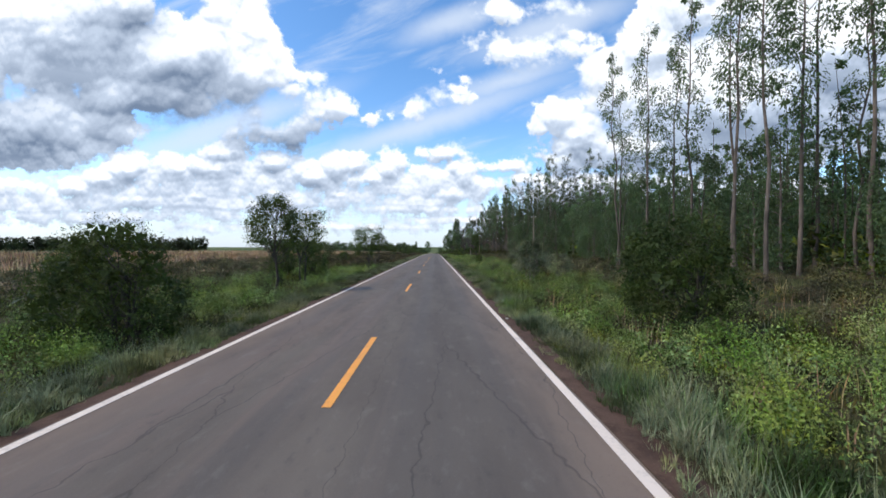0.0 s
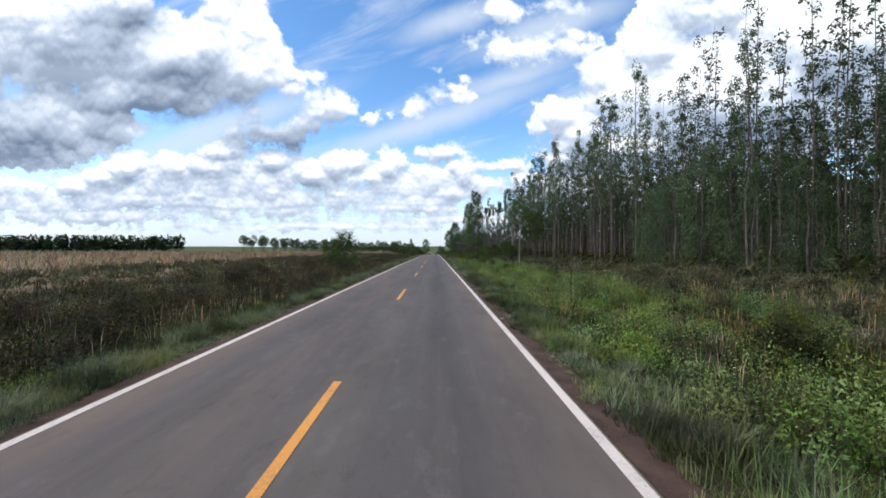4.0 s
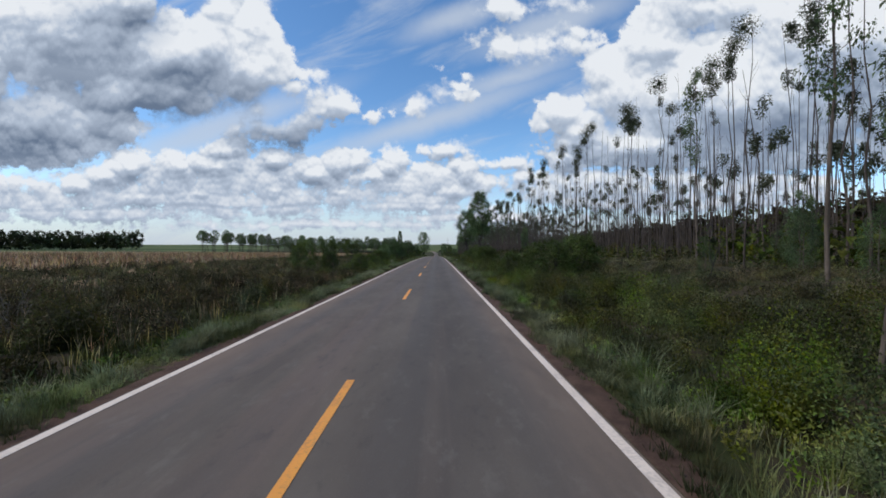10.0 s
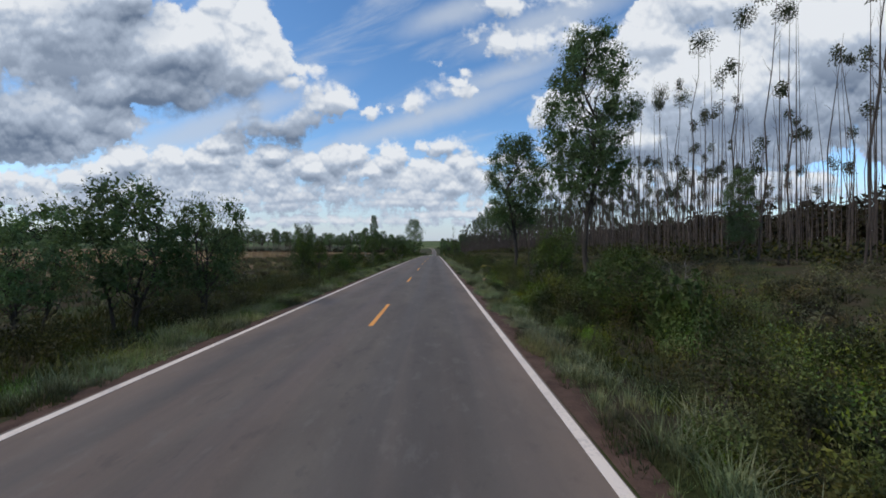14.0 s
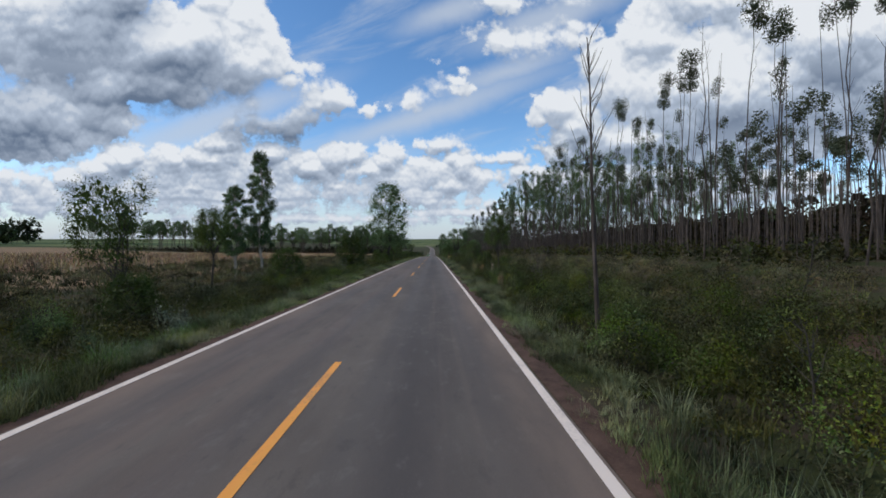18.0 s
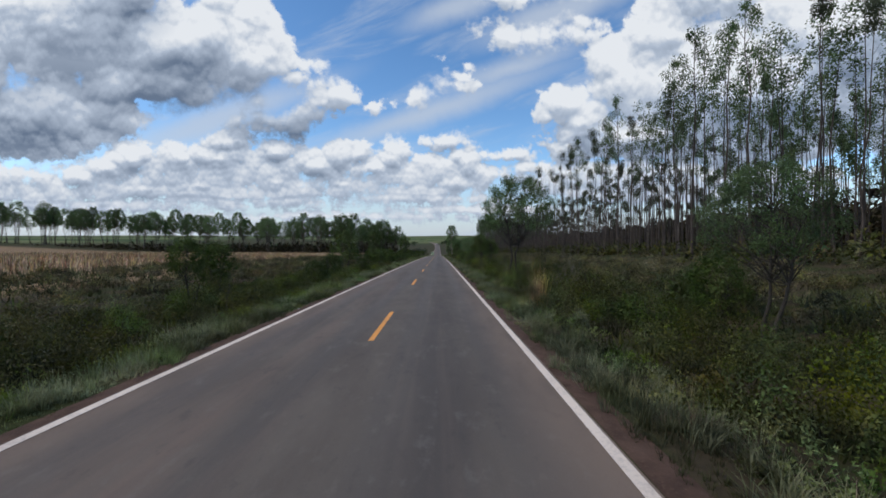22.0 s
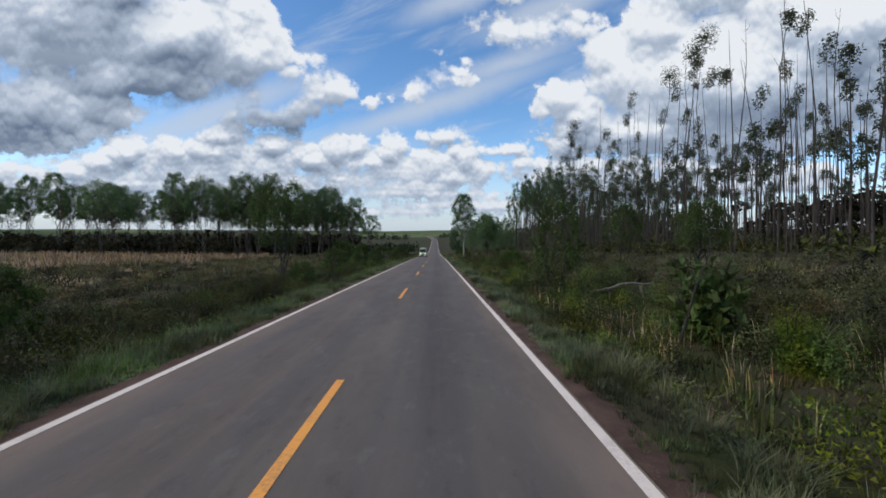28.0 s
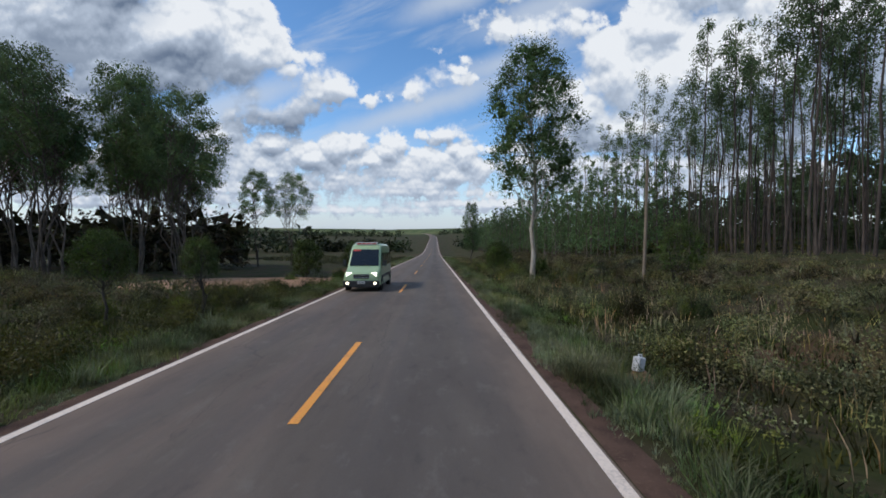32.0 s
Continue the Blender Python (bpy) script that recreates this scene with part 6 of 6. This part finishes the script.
for i in range(4):
    set_at(part("board_mark", box_mesh("board_mark", (.22, .012, .07), M_vred, 0), board), -.42 + i * .28, -.055, 0)
set_at(part("visor_strip", box_mesh("visor_strip", (.42, .012, .10), M_vred, 0), van, "red strip at the windscreen's upper edge"), -.48, 1.415, 2.215, -34)
set_at(part("wiper", box_mesh("wiper", (.62, .02, .025), M_vblack, .005), van), .25, .865, 1.40, 0, 8, 0)
van.matrix_basis = pose(-2.25, 720.3, road_z(720.3) + .004, math.degrees(math.atan(-.047)), 0, 0)

# ---------------------------------------------------------------- utility poles, posts, litter
def utility_pole(x, y, h, arm=True):
    root = empty_thing("utility_pole", "thin weathered utility pole behind the road bank", "pole", "utility poles")
    g = Geo()
    g.tube([(0, 0, -.5), (0.02, 0, h * .5), (0, .03, h)], [.115, .10, .075], 10)
    part("pole", g.mesh("pole", M_wood, True), root)
    if arm:
        set_at(part("crossarm", box_mesh("crossarm", (.9, .09, .09), M_wood, .01), root), 0, 0, h - .35)
        for sx in (-.35, .35):
            ins = Geo()
            ins.tube([(sx, 0, h - .31), (sx, 0, h - .24), (sx, 0, h - .17)], [.03, .05, .02], 8)
            part("insulator", ins.mesh("insulator", M_whitewash, True), root)
    root.matrix_basis = pose(x, y, ground_z(x, y), 0, RT.uniform(-.8, .8), 0)
    return root


utility_pole(17.0, 57.7, 8.0)
utility_pole(22.5, 186, 8.6)
utility_pole(15.4, 724.9, 8.2, False)
wire = Geo()
tops = [(17.0, -30.0, 8.6), (17.0, 57.7, ground_z(17.0, 57.7) + 7.85), (22.5, 186, ground_z(22.5, 186) + 8.45)]
for a, b_ in zip(tops, tops[1:]):
    t_ = np.linspace(0, 1, 13)
    pts = [tuple(np.array(a) * (1 - q) + np.array(b_) * q - np.array([0, 0, 1.6 * 4 * q * (1 - q) * .35])) for q in t_]
    wire.tube(pts, [.008] * 13, 4)
tagged(new("power_wire", wire.mesh("power_wire", M_vblack)), "thin dark power wire hung between utility poles", "wire")


def stump(x, y, h, w, label, mat_, cap=None, tilt=0, name="marker_post"):
    root = empty_thing(name, label, "post")
    g = Geo()
    g.tube([(0, 0, -.15), (0, 0, h * .55), (.01, 0, h * .94), (.01, 0, h), (.01, 0, h + .001)], [w, w * .97, w * .93, w * .8, .002], 8)
    part("post", g.mesh("post", mat_, True), root)
    if cap:
        c_ = Geo()
        c_.tube([(.01, 0, h * .78), (.01, 0, h * .96)], [w * 1.03, w * 1.0], 8)
        part("painted_band", c_.mesh("painted_band", cap, True), root)
    root.matrix_basis = pose(x, y, ground_z(x, y) - .02, tilt, tilt * .6, 20)
    return root


stump(5.35, 287, .62, .11, "short whitewashed kilometre post in the verge grass", M_whitewash, M_vwhite, 3)
stump(5.15, 320.2, .42, .13, "split brown wooden post stub in the grass", M_stub, None, 5)
stump(8.0, 423.5, 1.5, .12, "old pale wooden fence post among shrubs", M_wood, None, 4, "fence_post")
stump(8.25, 423.6, 1.25, .10, "old pale wooden fence post among shrubs", M_wood, None, -6, "fence_post")

# white plastic can in the grass
can = empty_thing("plastic_can", "white plastic can lying in verge grass", "can")
part("can_body", box_mesh("can_body", (.20, .15, .27), M_litter, .03, 3), can)
hg = Geo()
hg.tube([(-.05, 0, .12), (-.04, 0, .18), (.05, 0, .18), (.07, 0, .12)], [.014] * 4, 6)
part("can_handle", hg.mesh("can_handle", M_litter, True), can)
can.matrix_basis = pose(5.55, 706.2, ground_z(5.55, 706.2) + .38, 0, 12, 30)
earth = Geo()
earth.tube([(0, 0, -.5), (0, 0, -.15), (.02, 0, .1), (.02, 0, .26), (0, 0, .28)], [.5, .42, .3, .12, .01], 12)
eh = empty_thing("earth_clod", "clod of red earth that lifts a can", "earth")
part("clod", earth.mesh("clod", M_clay, True), eh)
eh.matrix_basis = pose(5.55, 706.2, ground_z(5.55, 706.2) - .02)

# crumpled white sheet beside the shoulder
R5 = np.random.RandomState(8)
vs, fs = [], []
for j in range(9):
    for i in range(9):
        vs.append((i * .075 - .3 + R5.normal(0, .012), j * .055 - .22 + R5.normal(0, .012), .05 + abs(R5.normal(0, .05)) + .05 * math.sin(i * 1.3) * math.cos(j)))
fs = [(j * 9 + i, j * 9 + i + 1, (j + 1) * 9 + i + 1, (j + 1) * 9 + i) for j in range(8) for i in range(8) if not (i > 5 and j > 5)]
sheet_ = new("plastic_sheet", mesh_of("plastic_sheet", vs, fs, M_litter, True))
sheet_.matrix_basis = pose(4.95, 254.9, ground_z(4.95, 254.9) + .12, 4, -6, 35) @ Matrix.Diagonal((1.05, .95, .45, 1))
tagged(sheet_, "crumpled white plastic sheet lying on verge grass", "litter")

# termite mound and bare red earth
tm = empty_thing("termite_mound", "low reddish termite mound in the verge", "mound")
mg = Geo()
mg.tube([(0, 0, -.2), (0, 0, .05), (.03, .02, .22), (.05, 0, .36), (.05, 0, .40)], [.42, .40, .30, .14, .01], 12)
part("mound", mg.mesh("mound", M_clay, True), tm)
tm.matrix_basis = pose(6.05, 429.4, ground_z(6.05, 429.4) - .05) @ Matrix.Diagonal((.62, .62, .72, 1))

for (cx, cy, rx_, ry_, lab) in ((7.4, 748, 4.0, 9, "bare red earth of a side track beside the asphalt"), (-17, 737, 11, 7, "bare red earth patch below the windbreak"),
                                (-17, 512, 8, 5, "bare pale red earth patch at the field's edge"), (15.5, 388, 3.5, 5, "bare red earth patch among scrub")):
    n = 26
    rr_ = [1 + .25 * noise.noise((math.cos(2 * math.pi * i / n) * 1.5, math.sin(2 * math.pi * i / n) * 1.5, cx)) for i in range(n)]
    vs = [(cx, cy, ground_z(cx, cy) + .06)]
    for k_ in (.5, 1.0):
        for i in range(n):
            a = 2 * math.pi * i / n
            x_, y_ = cx + math.cos(a) * rx_ * rr_[i] * k_, cy + math.sin(a) * ry_ * rr_[i] * k_
            vs.append((x_, y_, ground_z(x_, y_) + (.07 if k_ < 1 else .0)))
    fs = [(0, 1 + i, 1 + (i + 1) % n) for i in range(n)] + [(1 + i, 1 + n + i, 1 + n + (i + 1) % n, 1 + (i + 1) % n) for i in range(n)]
    tagged(new("bare_earth", mesh_of("bare_earth", vs, fs, M_clay if cy > 700 else M_dirt, True)), lab, "ground", kind="structure")

# long crack that wanders along the left lane
ck = [540 + .2 * i for i in range(70)]
cx_ = [-1.28 + .10 * math.sin(q * .9) + .07 * noise.noise((q * 1.7, 0, 3)) + .03 * noise.noise((q * 6.1, 2, 3)) - .02 * (q - 540) for q in ck]
wd_ = [max(.001, .006 + .016 * noise.noise((q * 2.3, 4, 1))) for q in ck]
M_crack = plain_material("open_crack", (.045, .040, .037), 0.95, vary=.5)
part("crack", mesh_of("crack", [(x_ + s_ * w_, q, road_z(q) + .005) for x_, q, w_ in zip(cx_, ck, wd_) for s_ in (-1, 1)],
                      [(2 * i, 2 * i + 1, 2 * i + 3, 2 * i + 2) for i in range(len(ck) - 1)], M_crack), road, "long dark crack in the asphalt")

# pale stones and chips at the asphalt's edge
RS = random.Random(4)
chip = Geo()
chip.tube([(0, 0, -.02), (0, 0, .0), (.005, 0, .02), (0, 0, .032)], [.02, .05, .04, .005], 7)
chip_me = chip.mesh("stone", M_concrete, True)
for i in range(46):
    ys = RS.uniform(5, 715)
    xs_ = RS.choice([3.75, 3.85, 4.0, -3.8, -3.95]) + RS.uniform(-.08, .08)
    st = tagged(new("stone", chip_me), "small pale stone on the dirt shoulder", "stone", "stones on the shoulder")
    k_ = RS.uniform(.5, 1.5)
    st.matrix_basis = pose(xs_, ys, road_z(ys) + side_z(xs_, ys) + .025, 0, 0, RS.uniform(0, 360)) @ Matrix.Diagonal((k_, k_ * RS.uniform(.6, 1), k_ * .8, 1))

# pattern plants that found no place
for ob in [o for o in bpy.data.objects if o.get("fresh") == 1]:
    for ch in list(ob.children):
        bpy.data.objects.remove(ch)
    bpy.data.objects.remove(ob)
for ob in bpy.data.objects:
    if "fresh" in ob:
        del ob["fresh"]
